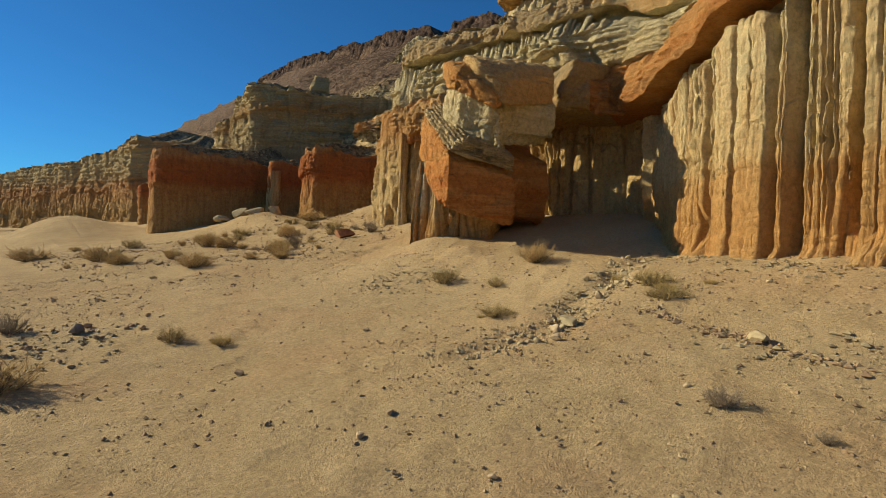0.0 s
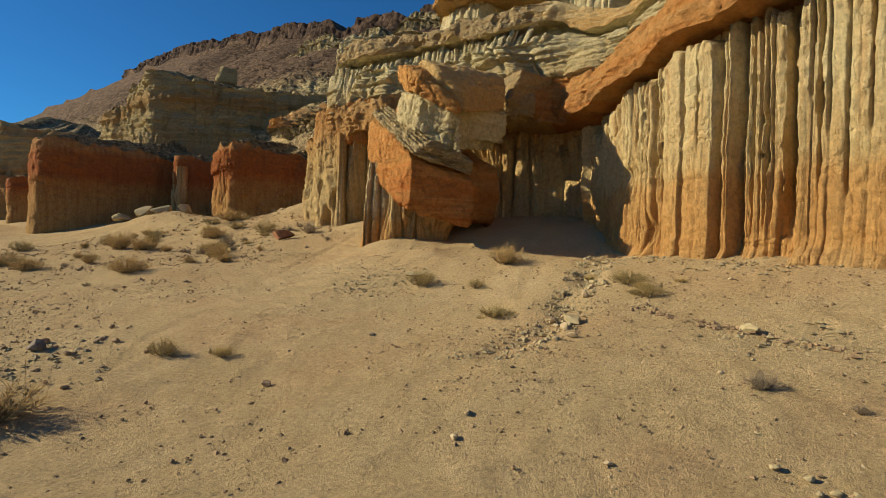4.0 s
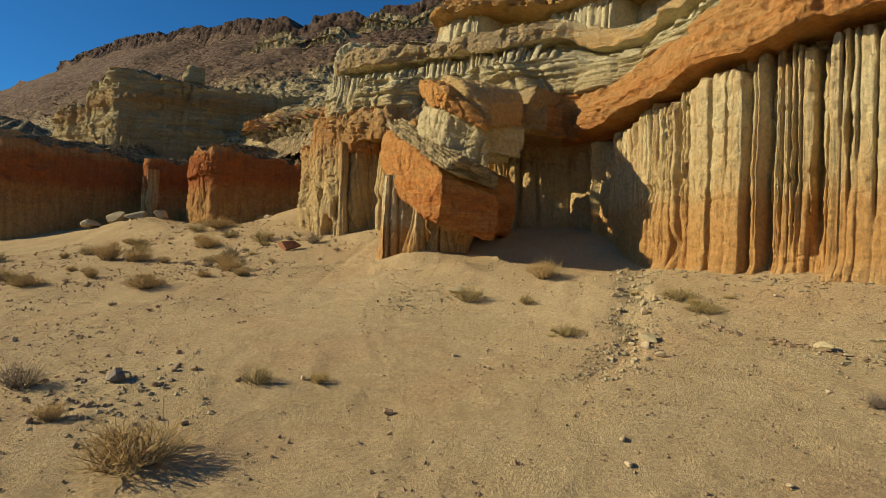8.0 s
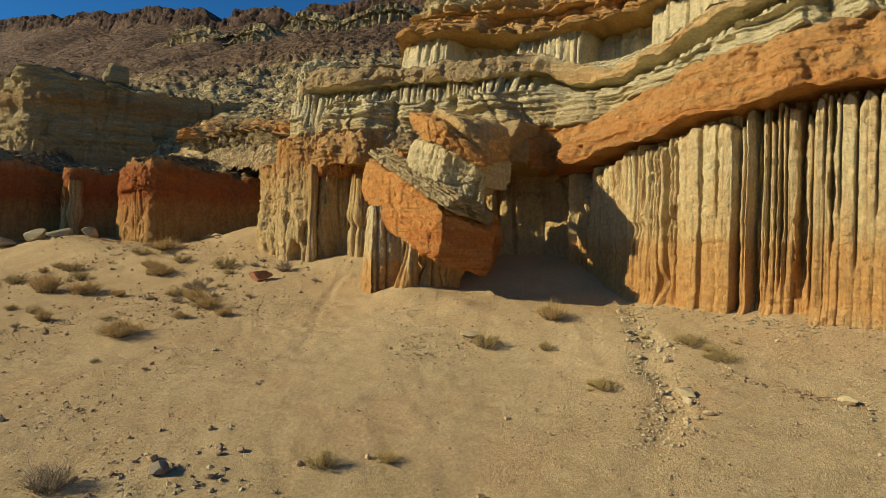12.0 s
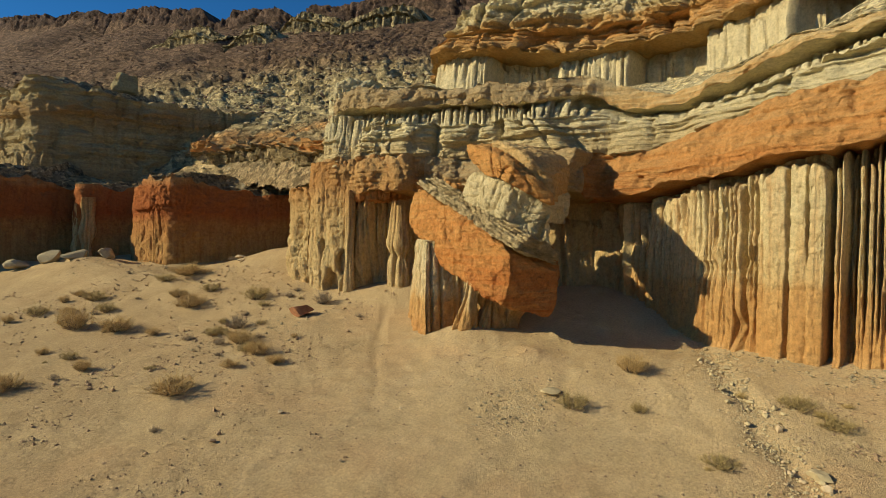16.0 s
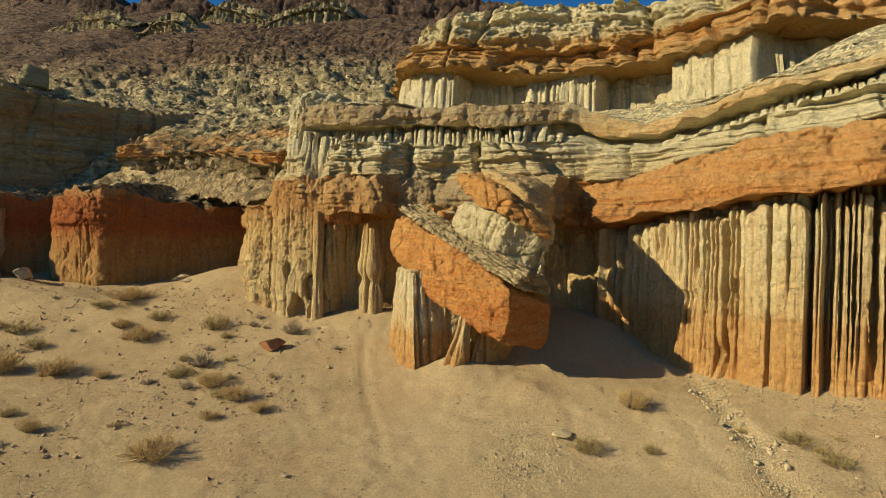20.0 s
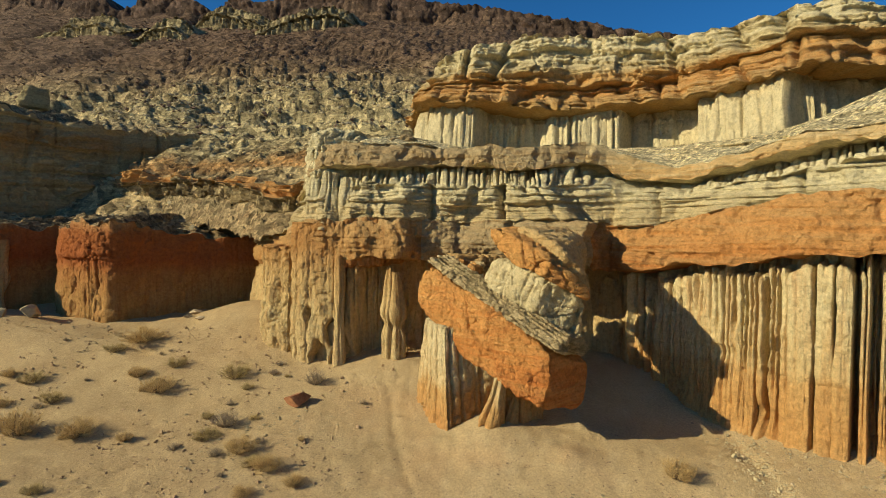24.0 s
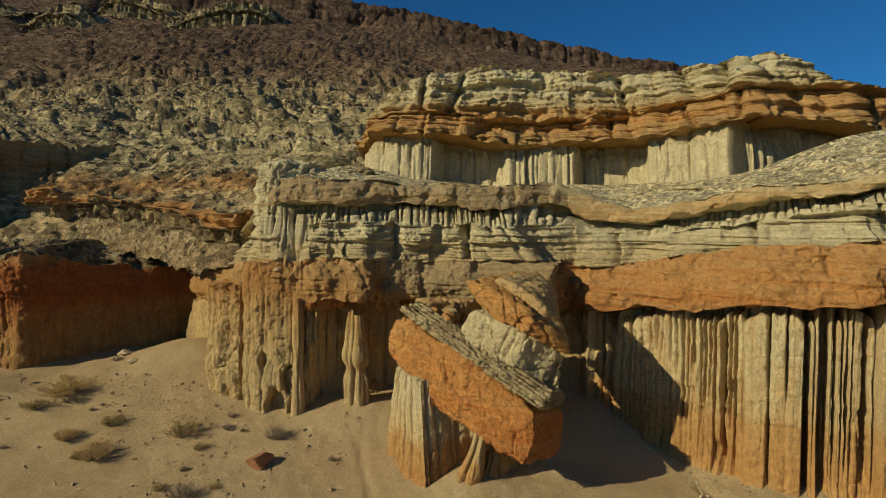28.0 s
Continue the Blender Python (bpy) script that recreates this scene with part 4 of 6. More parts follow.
def hill_z(x, y):
    r = ridge_z(y)
    base = np.interp(x, [20, 24, 27, 31, 37, 45], [0, 1.5, 3.0, 7.4, 14.0, 20.5])
    up = 20.5 + (np.clip(x, 45, 138) - 45) / 93 * (r - 5 - 20.5)
    z = np.where(x < 45, base, up)
    z = z + 4.5 * smooth(137.5, 139.5, x + 1.5 * vnoise(x * 0, y * 0.15, 0 * x, 61) + 0.8 * vnoise(x * 0, y * 0.6, 0 * x, 62)) - 0.1 * np.clip(x - 142, 0, 400)
    z = z + smooth(33, 50, x) * (1.6 * fbm(x * 0.06, y * 0.06, 0 * x, 63, 4) + 0.3 * fbm(x * 0.35, y * 0.2, 0 * x, 65, 3))
    z = z + 0.3 * fbm(x * 0.7, y * 0.7, 0 * x, 69, 4, 0.6) * smooth(28, 33, x)
    jag = 0.9 * (hash01(np.floor(x * 0.5 + 0.4 * vnoise(x * 0.7, y * 0.7, 0 * x, 78)), np.floor(y * 0.45 + 0.4 * vnoise(x * 0.7, y * 0.7, 0 * x, 79)), 0 * x, 80) - 0.5)
    size = 2.3
    q = (z + 1.6 * vnoise(x * 0.09, y * 0.035, 0 * x, 71) + 0.5 * fbm(x * 0.3, y * 0.3, 0 * x, 72, 3) + jag) / size
    k = np.floor(q)
    amp = smooth(30, 35, x) * (1 - smooth(80, 110, x)) * smooth(-0.4, 0.35, vnoise(x * 0.11, y * 0.11, k * 0.7, 73) + 0.15)
    z = z + 0.8 * size * amp * (smooth(0.55, 0.85, q - k) - (q - k))
    q = (z + 0.4 * fbm(x * 0.5, y * 0.4, 0 * x, 74, 3) + 0.5 * jag) / 0.7
    k = np.floor(q)
    amp = smooth(29, 33, x) * (1 - smooth(90, 125, x)) * smooth(-0.3, 0.3, vnoise(x * 0.3, y * 0.3, k * 0.9, 76) + 0.1)
    z = z + 0.6 * amp * (smooth(0.5, 0.9, q - k) - (q - k)) + 0.22 * fbm(x * 1.3, y * 1.3, 0 * x, 77, 3, 0.65) * smooth(29, 33, x)
    front = np.interp(y, [28, 32, 36, 38, 39.7, 43.4, 46.3, 47.4, 50, 53, 55.8, 57.2, 58.5, 60.2, 62, 63.6, 65, 66.5, 69, 72, 75, 82, 90, 92, 94, 98, 103, 110, 114, 125, 140, 200],
                      [25, 26, 29.5, 31.5, 33.6, 30.9, 26.6, 26.4, 27.2, 28.6, 31.2, 29.8, 27.9, 28.2, 28, 23, 18, 16.8, 18, 23, 30, 33, 27, 22.5, 22.4, 28, 36, 28, 25.3, 24, 20, 2])
    crest = np.interp(y, [28, 36, 40, 47, 53, 56, 62, 64, 75, 82, 90, 98, 105, 120], [6, 9.4, 9.8, 10.8, 10.3, 10.4, 10.8, 11.4, 11.2, 9, 9, 9, 14, 14])
    rise = smooth(front + 0.9, front + 2.2, x)
    z = np.where(y > 33, rise * np.maximum(z, crest + 0.14 * np.clip(x - front - 2.2, 0, 5)) + (1 - rise) * (ground_z(x, y) - 1.5), z)
    left = smooth(75, 130, y)
    return z - left * smooth(60, 30, x) * 3


hx, hy = np.meshgrid(axis(26, 66, 0.28, 24, 420, 1.04), axis(27, 82, 0.28, -260, 460, 1.04), indexing="ij")
hp = np.stack([hx, hy, hill_z(hx, hy)], -1)
huv = np.stack([hy, hx], -1)
hill = mesh_object("hillside", hp.reshape(-1, 3), grid_faces(*hx.shape).reshape(-1, 4), HILL_ROCK, huv.reshape(-1, 2))
tagged(hill, "dark brown rocky hillside rising to a flat rim", "hill", kind="structure")
rim = thing("rim_rock", "dark caprock cliff along the top of the hill", "cliff")
ry = np.linspace(-120, 330, 90)
sheet(rim, [([(135.5, y) for y in ry], [float(ridge_z(y)) - 10 for y in ry]), ([(138.0, y) for y in ry], [float(ridge_z(y)) + 0.3 for y in ry]), ([(146, y) for y in ry], [float(ridge_z(y)) + 0.3 for y in ry])],
      [("rim_wall", "ledge", RIM_ROCK, 16, 1.3, ""), ("rim_top", "plain", RIM_ROCK, 5, 1.0, "")], 0.5, 511, rag=0.7)

def outcrop(ys, x0, x1, seed):
    t = thing("outcrop", "green-grey fluted outcrop on the dark hillside", "outcrop", "hillside outcrops")
    xs = np.interp(ys, [ys[0], ys[-1]], [x0, x1])
    h = [float(hill_z(np.array([x]), np.array([y]))[0]) for x, y in zip(xs, ys)]
    k = np.sin(np.linspace(0, np.pi, len(ys))) ** 0.4
    lift = [3.2 * q for q in k]
    sheet(t, [([(x - 1.2, y) for x, y in zip(xs, ys)], [z - 2 for z in h]), ([(x - 0.7, y) for x, y in zip(xs, ys)], [z - 0.8 + q for z, q in zip(h, lift)]), ([(x + 1.6, y) for x, y in zip(xs, ys)], [z + 0.2 + q for z, q in zip(h, lift)]), ([(x + 2.2, y) for x, y in zip(xs, ys)], [z + 1.2 + 1.5 * q for z, q in zip(h, lift)]), ([(x + 9, y) for x, y in zip(xs, ys)], [z + 4.6 for z in h])],
          [("wall", "flute", OUTCROP, 18, 1.8, ""), ("ledge", "slope", OUTCROP, 10, 1.6, ""), ("wall", "flute", OUTCROP, 12, 1.5, ""), ("slope", "scree", OUTCROP, 10, 1.2, "")], 0.3, seed, -1e9, -1e8, lambda y: 1.0 + 0 * y, 0.7)


outcrop(np.linspace(64, 90, 7), 119, 111, 531)
outcrop(np.linspace(106, 122, 5), 112, 111, 541)
outcrop(np.linspace(124, 156, 7), 111, 114, 551)
outcrop(np.linspace(90, 120, 6), 124, 125, 561)

# ---- the orange ledge on the slope over the red blocks ----
slope_ledge = thing("slope_ledge", "undercut orange ledge over pale pillars on the layered slope", "cliff")
TL = [(42, 62), (39.5, 58), (36.8, 55.2), (36.9, 51), (35.2, 47), (33.6, 43), (31.2, 39), (29.2, 35.5), (29.0, 33), (31, 31)]
TZ = [15.0, 14.6, 14.2, 13.9, 13.6, 13.3, 13.0, 12.6, 12.6, 13]
sheet(slope_ledge, [([(x - 1.2, y + 0.4) for x, y in TL], [z - 2.6 for z in TZ]), (TL, [z - 0.5 for z in TZ]), ([(x + 0.4, y) for x, y in TL], [z + 1.0 for z in TZ]), ([(x - 0.05, y + 0.1) for x, y in TL], [z + 1.15 for z in TZ]), ([(x + 0.5, y) for x, y in TL], [z + 1.65 for z in TZ]), ([(x + 5, y - 2) for x, y in TL], [z + 4.2 for z in TZ]), ([(x + 11, y - 3) for x, y in TL], [z + 7 for z in TZ])],
      [("apron", "scree", RUBBLE_TOP, 20, 0.9, "rubble apron"), ("column", "flute", HILL_ROCK, 26, 0.8, "pale pillars"), ("undercut", "plain", ORANGE_BED, 5, 1.2, ""), ("ledge", "ledge", ORANGE_BED, 18, 1.1, "orange ledge"), ("bench", "scree", HILL_ROCK, 46, 0.8, "broken pale ledges"), ("top", "scree", HILL_ROCK, 30, 0.8, "")], 0.13, 711, -1e9, -1e8, lambda y: 0.8 + 0 * y, 0.5)

# ---- the balanced boulder ----
def lump(name, lo, hi, seed, material, parent, m, n=26, amp=0.25, beds=0.0, label="", taper=(0, 0, 0, 0), power=5.0, flutes=0.0, soft_end=None):
    """A rough block between two corners of a tilted frame m, with rounded, weathered edges."""
    bm = bmesh.new()
    bmesh.ops.create_cube(bm, size=2.0)
    bmesh.ops.subdivide_edges(bm, edges=bm.edges[:], cuts=n, use_grid_fill=True)
    bm.verts.ensure_lookup_table()
    q = np.array([v.co for v in bm.verts])
    pw = power + 0 * q[:, 0] if soft_end is None else power + (soft_end - power) * smooth(-0.2, 0.6, q[:, 0])
    nrm = (np.abs(q) ** pw[:, None]).sum(1) ** (1 / pw)
    q = q / nrm[:, None]
    lo, hi = np.array(lo, float), np.array(hi, float)
    c, h = (lo + hi) / 2, (hi - lo) / 2
    d = q / (np.linalg.norm(q, axis=1)[:, None] + 1e-9)
    p = c + q * h
    p[:, 0] += taper[0] * q[:, 2] + taper[1] * q[:, 1]
    p[:, 1] += taper[2] * q[:, 2] + taper[3] * q[:, 0]
    w = np.array([m @ Vector(v) for v in p])
    off = amp * (0.5 * fbm(w[:, 0] * 0.5, w[:, 1] * 0.5, w[:, 2] * 0.5, seed, 2, 0.5) + 0.5 * fbm(w[:, 0] * 1.6, w[:, 1] * 1.6, w[:, 2] * 1.6, seed + 5, 5, 0.6))
    off = off + amp * 0.55 * (hash01(np.floor(w[:, 0] * 1.3 + 0.35 * vnoise(w[:, 2] * 1.2, w[:, 1], w[:, 0], seed + 11)), np.floor(w[:, 1] * 1.3 + 0.35 * vnoise(w[:, 0] * 1.2, w[:, 2], w[:, 1], seed + 12)), np.floor(w[:, 2] * 1.5), seed + 13) - 0.5)
    off = off - amp * 0.3 * smooth(0.3, 0.6, vnoise(w[:, 0] * 2.6, w[:, 1] * 2.6, w[:, 2] * 2.6, seed + 7)) - amp * 0.5 * np.exp(-(np.abs(vnoise(w[:, 0] * 0.8, w[:, 1] * 0.8, w[:, 2] * 1.1, seed + 8)) / 0.05) ** 1.5)
    if flutes:
        q0, q1, q2 = cells(p[:, 0] + p[:, 1] * 0.6 + 0.08 * vnoise(p[:, 0], p[:, 1], p[:, 2], seed + 4), 0.5, seed)
        off = off - flutes * np.exp(-(np.minimum(q1, 1 - q1) * q2 / 0.08) ** 2) * (np.abs(q[:, 2]) < 0.9)
    if beds:
        b = p[:, 2] * 5 + 0.6 * vnoise(p[:, 0], p[:, 1], p[:, 2], seed + 9)
        off = off + beds * (hash01(np.floor(b), np.floor(b) * 0, np.floor(b) * 0, seed + 3) - 0.5) * (np.abs(q[:, 2]) < 0.93)
    p = p + d * off[:, None]
    w = np.array([m @ Vector(v) for v in p])
    for v, k in zip(bm.verts, w):
        v.co = k
    faces = np.array([[v.index for v in f.verts] for f in bm.faces])
    if m.determinant() < 0:
        faces = faces[:, ::-1]
    bm.free()
    uv = np.stack([p[:, 0] + p[:, 1], p[:, 2]], -1)
    return mesh_object(name, w, faces, material, uv, parent, label)


PROW = Matrix.Translation((22.05, 14.7, 0)) @ Matrix.Rotation(radians(-14), 4, "Z")
lump("prow", (0, 0, 8.75), (2.6, 4.4, 11.15), 581, TAN_BED, main_cliff, PROW, 36, 0.2, 0.1, "angular jutting bed end with a shaded side", (0.3, 0.35, -0.4, 0), 14)
KNOLL = Matrix.Translation((25.5, 29.2, 0)) @ Matrix.Rotation(radians(35), 4, "Z")
lump("knoll", (-1.6, -1.6, 12.6), (1.8, 1.7, 16.7), 591, CREAM_BED, main_cliff, KNOLL, 44, 0.3, 0.18, "white-topped bluff on the bench", (0.5, 0, -0.3, 0), 5, 0.25)
KNOLL2 = Matrix.Translation((26.6, 25.4, 0)) @ Matrix.Rotation(radians(20), 4, "Z")
lump("knoll", (-1.3, -1.0, 14.0), (1.3, 1.0, 16.3), 596, TAN_BED, main_cliff, KNOLL2, 30, 0.3, 0.18, "small orange bluff on the bench", (0.4, 0, 0, 0), 5, 0.2)
boulder = thing("balanced_boulder", "huge tilted orange boulder on a fluted pale pedestal", "boulder")
def rock_prism(name, front, back, d0, d1, seed, material, parent, m, amp=0.12, step=0.09, label="", bulge=0.15, bevel=0.12, flutes=0.0, flute_width=0.4, cuts=1, crack=0.5, upright=False, bend=None, hollows=()):
    """A rock with the given outline at its front and back (points in the first and third axis of m), worn at its edges."""
    def ring(p):
        p = np.array(p, float)
        for _ in range(cuts):
            q = np.roll(p, -1, 0)
            p = np.stack([0.82 * p + 0.18 * q, 0.18 * p + 0.82 * q], 1).reshape(-1, 2)
        q = np.concatenate([p, p[:1]])
        t = np.concatenate([[0], np.cumsum(np.linalg.norm(np.diff(q, axis=0), axis=1))])
        return q, t
    qa, ta = ring(front)
    qb, tb = ring(back)
    n = max(24, int(ta[-1] / step))
    g = np.linspace(0, 1, n, endpoint=False)
    along = g * ta[-1]
    fa = np.stack([np.interp(g * ta[-1], ta, qa[:, i]) for i in (0, 1)], 1)
    fb = np.stack([np.interp(np.interp(g * ta[-1], ta, tb), tb, qb[:, i]) for i in (0, 1)], 1)
    ca, cb = fa.mean(0), fb.mean(0)
    reach = np.linalg.norm(fa - ca, axis=1).max()
    caps = np.linspace(0.02, 1, max(5, int(reach / step)))
    rows, deep = [], []
    for k in caps:
        rows.append(ca + (fa - ca) * k)
        deep.append(d0 - bulge * (1 - k ** 2) + bevel * smooth(0.9, 1.0, k) ** 2)
    for k in np.linspace(0, 1, max(6, int((d1 - d0) / step)))[1:]:
        rows.append(fa + (fb - fa) * k)
        deep.append(d0 + bevel + (d1 - d0 - bevel) * k)
    for k in np.linspace(1, 0.02, 5)[1:]:
        rows.append(cb + (fb - cb) * k)
        deep.append(d1)
    Q = np.stack(rows, 1)
    L = np.stack([Q[..., 0], np.broadcast_to(np.array(deep), Q.shape[:2]), Q[..., 1]], -1)
    if bend:
        L[..., 1] += np.interp(L[..., 0], bend[0], bend[1]) * np.clip((d1 - L[..., 1]) / (d1 - d0), 0, 1)
    R, T = np.array(m.to_3x3()), np.array(m.translation)
    W = L @ R.T + T
    du, dv = np.roll(W, -1, 0) - np.roll(W, 1, 0), np.gradient(W, axis=1)
    nor = np.cross(du, dv)
    nor /= np.linalg.norm(nor, axis=-1)[..., None] + 1e-9
    if ((nor * (W - W.mean((0, 1)))).sum(-1)).mean() < 0:
        nor, flip = -nor, True
    else:
        flip = False
    x, y, z = W[..., 0], W[..., 1], W[..., 2]
    off = 0.8 * fbm(x * 0.6, y * 0.6, z * 0.6, seed, 2, 0.5) + 0.34 * fbm(x * 2.6, y * 2.6, z * 2.6, seed + 5, 4, 0.68)
    chip = hash01(np.floor(x * 2.1 + 0.5 * vnoise(z * 1.5, y, x, seed + 11)), np.floor(y * 2.1 + 0.5 * vnoise(x * 1.5, z, y, seed + 12)), np.floor(z * 2.4 + 0.4 * vnoise(x, y, z, seed + 14)), seed + 13) - 0.5
    off = amp * (off + 0.5 * chip - 1.3 * crack * groove(x * 0.8, y * 0.8, z * 0.9, seed + 8, 0.035) - crack * groove(x * 1.7, y * 1.7, z * 1.9, seed + 9, 0.05) - 0.35 * smooth(0.55, 0.7, vnoise(x * 4.3, y * 4.3, z * 4.3, seed + 7)))
    if flutes:
        A = np.broadcast_to(along[:, None], x.shape) if upright else L[..., 0] + 0.5 * L[..., 1]
        D = L[..., 1] if upright else L[..., 2]
        k0, f, wd = cells(A + 0.1 * vnoise(A * 0.7, D * 0.5, 0 * D, seed + 21) + 0.04 * vnoise(A * 2, D * 1.5, 0 * D, seed + 22), flute_width, seed + 20)
        kb = np.where(f < 0.5, k0, k0 + 1)
        off = off - flutes * (0.3 + 0.9 * rnd(kb, seed + 23)) * np.exp(-(np.minimum(f, 1 - f) * wd / 0.055) ** 1.6) - 0.15 * flutes * groove(A * 4, D * 0.25, 0 * D, seed + 24, 0.15)
    for hx_, hy_, hz_, ra, rz_, deep_ in hollows:
        off = off - deep_ * smooth(1.0, 0.7, np.sqrt(((x - hx_) / ra) ** 2 + ((y - hy_) / ra) ** 2 + ((z - hz_) / rz_) ** 2) + 0.15 * vnoise(y * 2, z * 2, x, seed + 30))
    W = W + nor * off[..., None]
    F = grid_faces(W.shape[0], W.shape[1], True).reshape(-1, 4)
    if not flip:
        F = F[:, ::-1]
    UV = np.stack([np.broadcast_to(along[:, None], x.shape), L[..., 1]], -1)
    me = mesh_object(name, W.reshape(-1, 3), F[:, ::-1], material, UV.reshape(-1, 2), parent, label)
    return me


b1 = Vector((0.4818, 0.7726, 0.4134))
b2 = Vector((0.8485, -0.5292, 0.0))
b3 = b2.cross(b1)
BF = Matrix.Translation((15.2, 16.02, 6.02)) @ Matrix((b1, b2, b3)).transposed().to_4x4()
SLAB = [(7.1, -0.08), (5.0, -0.02), (2.5, 0.0), (0.16, -0.05), (-0.38, -1.1), (-0.5, -2.3), (0.15, -2.42), (0.95, -2.5), (2.1, -2.56), (2.95, -2.6), (3.6, -2.85), (4.3, -2.7), (5.3, -2.45), (6.15, -2.25), (7.25, -2.15), (7.65, -1.6), (7.6, -0.7)]
rock_prism("slab", SLAB, [(0.93 * x + 0.1 - (0.35 if x < 0.3 else 0), y * 0.95 - 0.75) for x, y in SLAB], 0.0, 3.05, 601, BOULDER_RED, boulder, BF, 0.13, 0.06, "thick orange slab with a pitted, cracked face", 0.18, 0.1)
for k in range(6):
    lift, off = 0.1 * k - 0.03, 0.06 + 0.13 * k
    GREY_EDGE = [(7.75 - 0.1 * k, lift + 0.1), (7.2, lift), (3.5, lift - 0.02), (0.1 + 0.05 * k, lift), (-0.15, lift + 0.08), (0.0, lift + 0.14), (3.5, lift + 0.13), (6.9, lift + 0.15)]
    rock_prism("grey_bed", GREY_EDGE, [(x, y - 0.75) for x, y in GREY_EDGE], off, 2.95, 611 + 7 * k, BOULDER_GREY, boulder, BF, 0.11, 0.05, "thin grey bed with a broken edge", 0.0, 0.03, crack=1.0)
# Unseen slab behind the boulder, added to cast shade into the alcove.
SHADE_SLAB = [(7.2, -0.7), (5, -0.4), (2.2, -0.4), (1.2, -1.5), (1.4, -3.4), (4, -3.8), (7, -3.4)]
rock_prism("shade_slab", SHADE_SLAB, [(x, y - 0.6) for x, y in SHADE_SLAB], 2.8, 5.4, 606, BOULDER_RED, boulder, BF, 0.16, 0.14, "unseen slab added behind the boulder to shade the alcove")
CORNER = ([-1, -0.5, 0.6, 1.7, 4.5, 8], [2.4, 2.2, 1.35, 0.15, 0, 0])
WHITE = [(4.6, 0.4), (4.46, 1.85), (3.12, 2.02), (1.9, 2.16), (1.6, 1.2), (1.5, 0.5)]
rock_prism("pale_block", WHITE, [(x * 0.8 + 0.9, y - 0.3) for x, y in WHITE], 0.5, 5.4, 621, BOULDER_PALE, boulder, BF, 0.1, 0.06, "white weathered block", 0.1, 0.12, 0.12, 0.6, bend=CORNER)
DUSKY = [(1.95, 2.14), (0.65, 1.85), (0.25, 0.9), (0.1, 0.1), (0.5, 0.0), (1.6, 0.4)]
rock_prism("dusky_block", DUSKY, [(x * 0.5 + 3.0, y - 0.3) for x, y in DUSKY], 0.55, 5.4, 626, BOULDER_PALE, boulder, BF, 0.14, 0.07, "grey-brown hollowed block end", 0.05, 0.15, 0.25, 0.5, bend=CORNER)
CAP_SLAB = [(5.14, 2.77), (4.68, 3.1), (2.27, 3.08), (1.26, 2.74), (0.54, 2.28), (0.32, 1.82), (1.57, 2.2), (2.16, 2.22), (3.02, 2.0), (4.24, 2.12)]
rock_prism("cap_block", CAP_SLAB, [(x * 0.5 + 2.5, y + 0.05) for x, y in CAP_SLAB], 0.3, 5.2, 631, BOULDER_RED, boulder, BF, 0.11, 0.06, "rusty orange cap slab", 0.05, 0.12, crack=1.0, bend=CORNER)
CAP_TOP = [(4.4, 3.2), (4.09, 3.5), (2.24, 3.45), (1.18, 2.95), (0.88, 2.45), (0.6, 1.8), (1.37, 2.2), (2.54, 2.6), (3.91, 2.8)]
rock_prism("cap_block", CAP_TOP, [(x * 0.55 + 2.2, y - 0.15) for x, y in CAP_TOP], 1.15, 5.3, 636, BOULDER_SAND, boulder, BF, 0.11, 0.06, "paler upper cap slab", 0.1, 0.15, bend=CORNER)
rb = np.random.RandomState(64)
for k in range(26):
    a, b, w = rb.uniform(4.7, 7.3), rb.uniform(0.75, 2.6), rb.uniform(0.1, 0.4) if k > 5 else rb.uniform(0.45, 0.75)
    BLOCK = [(a, 0.5), (a + w, 0.45), (a + w * 0.95, 0.5 + w * 0.6), (a + 0.2 * w, 0.5 + w * 0.75)]
    rock_prism("loose_block", BLOCK, [(x + 0.1 * w, y - 0.15 * b) for x, y in BLOCK], b, b + w, 641 + k, BOULDER_RED if k % 3 else BOULDER_GREY, boulder, BF @ Matrix.Translation((0, 0, -0.12 * b)), 0.07, 0.08, "", 0.02, 0.03)
UPRIGHT = Matrix(((1, 0, 0), (0, 0, 1), (0, 1, 0))).to_4x4()
BUTTRESS = [(22.35, 30.75), (21.95, 29.9), (21.85, 28.7), (22.0, 27.85), (22.5, 27.55), (24.2, 27.6), (24.4, 31.0)]
rock_prism("buttress", BUTTRESS, [(x + 0.35, y) for x, y in BUTTRESS], 1.8, 11.0, 655, CLUSTER, main_cliff, UPRIGHT, 0.12, 0.06, "tan fluted buttress with a massive head and low caves", 0.3, 0.2, 0.16, 0.75, 0, upright=True, hollows=[(21.95, 28.75, 3.3, 0.62, 1.15, 1.3), (22.0, 28.0, 4.9, 0.42, 0.9, 0.9), (21.9, 29.5, 5.9, 0.3, 0.7, 0.5), (22.4, 27.7, 3.2, 0.6, 1.0, 0.8)])
BUTT_HEAD = [(22.3, 27.55), (22.15, 26.6), (22.25, 25.7), (22.75, 25.05), (24.6, 24.0), (25.2, 27.6)]
rock_prism("buttress_head", BUTT_HEAD, [(x + 0.25, y) for x, y in BUTT_HEAD], 8.65, 11.25, 658, RED_HEAD, main_cliff, UPRIGHT, 0.22, 0.07, "jutting rust-orange buttress head with a shaded side", 0.1, 0.2, crack=1.0)
LOW_SPUR = [(24.0, 33.6), (23.2, 32.6), (22.8, 31.2), (23.6, 30.4), (26, 31), (26.5, 34)]
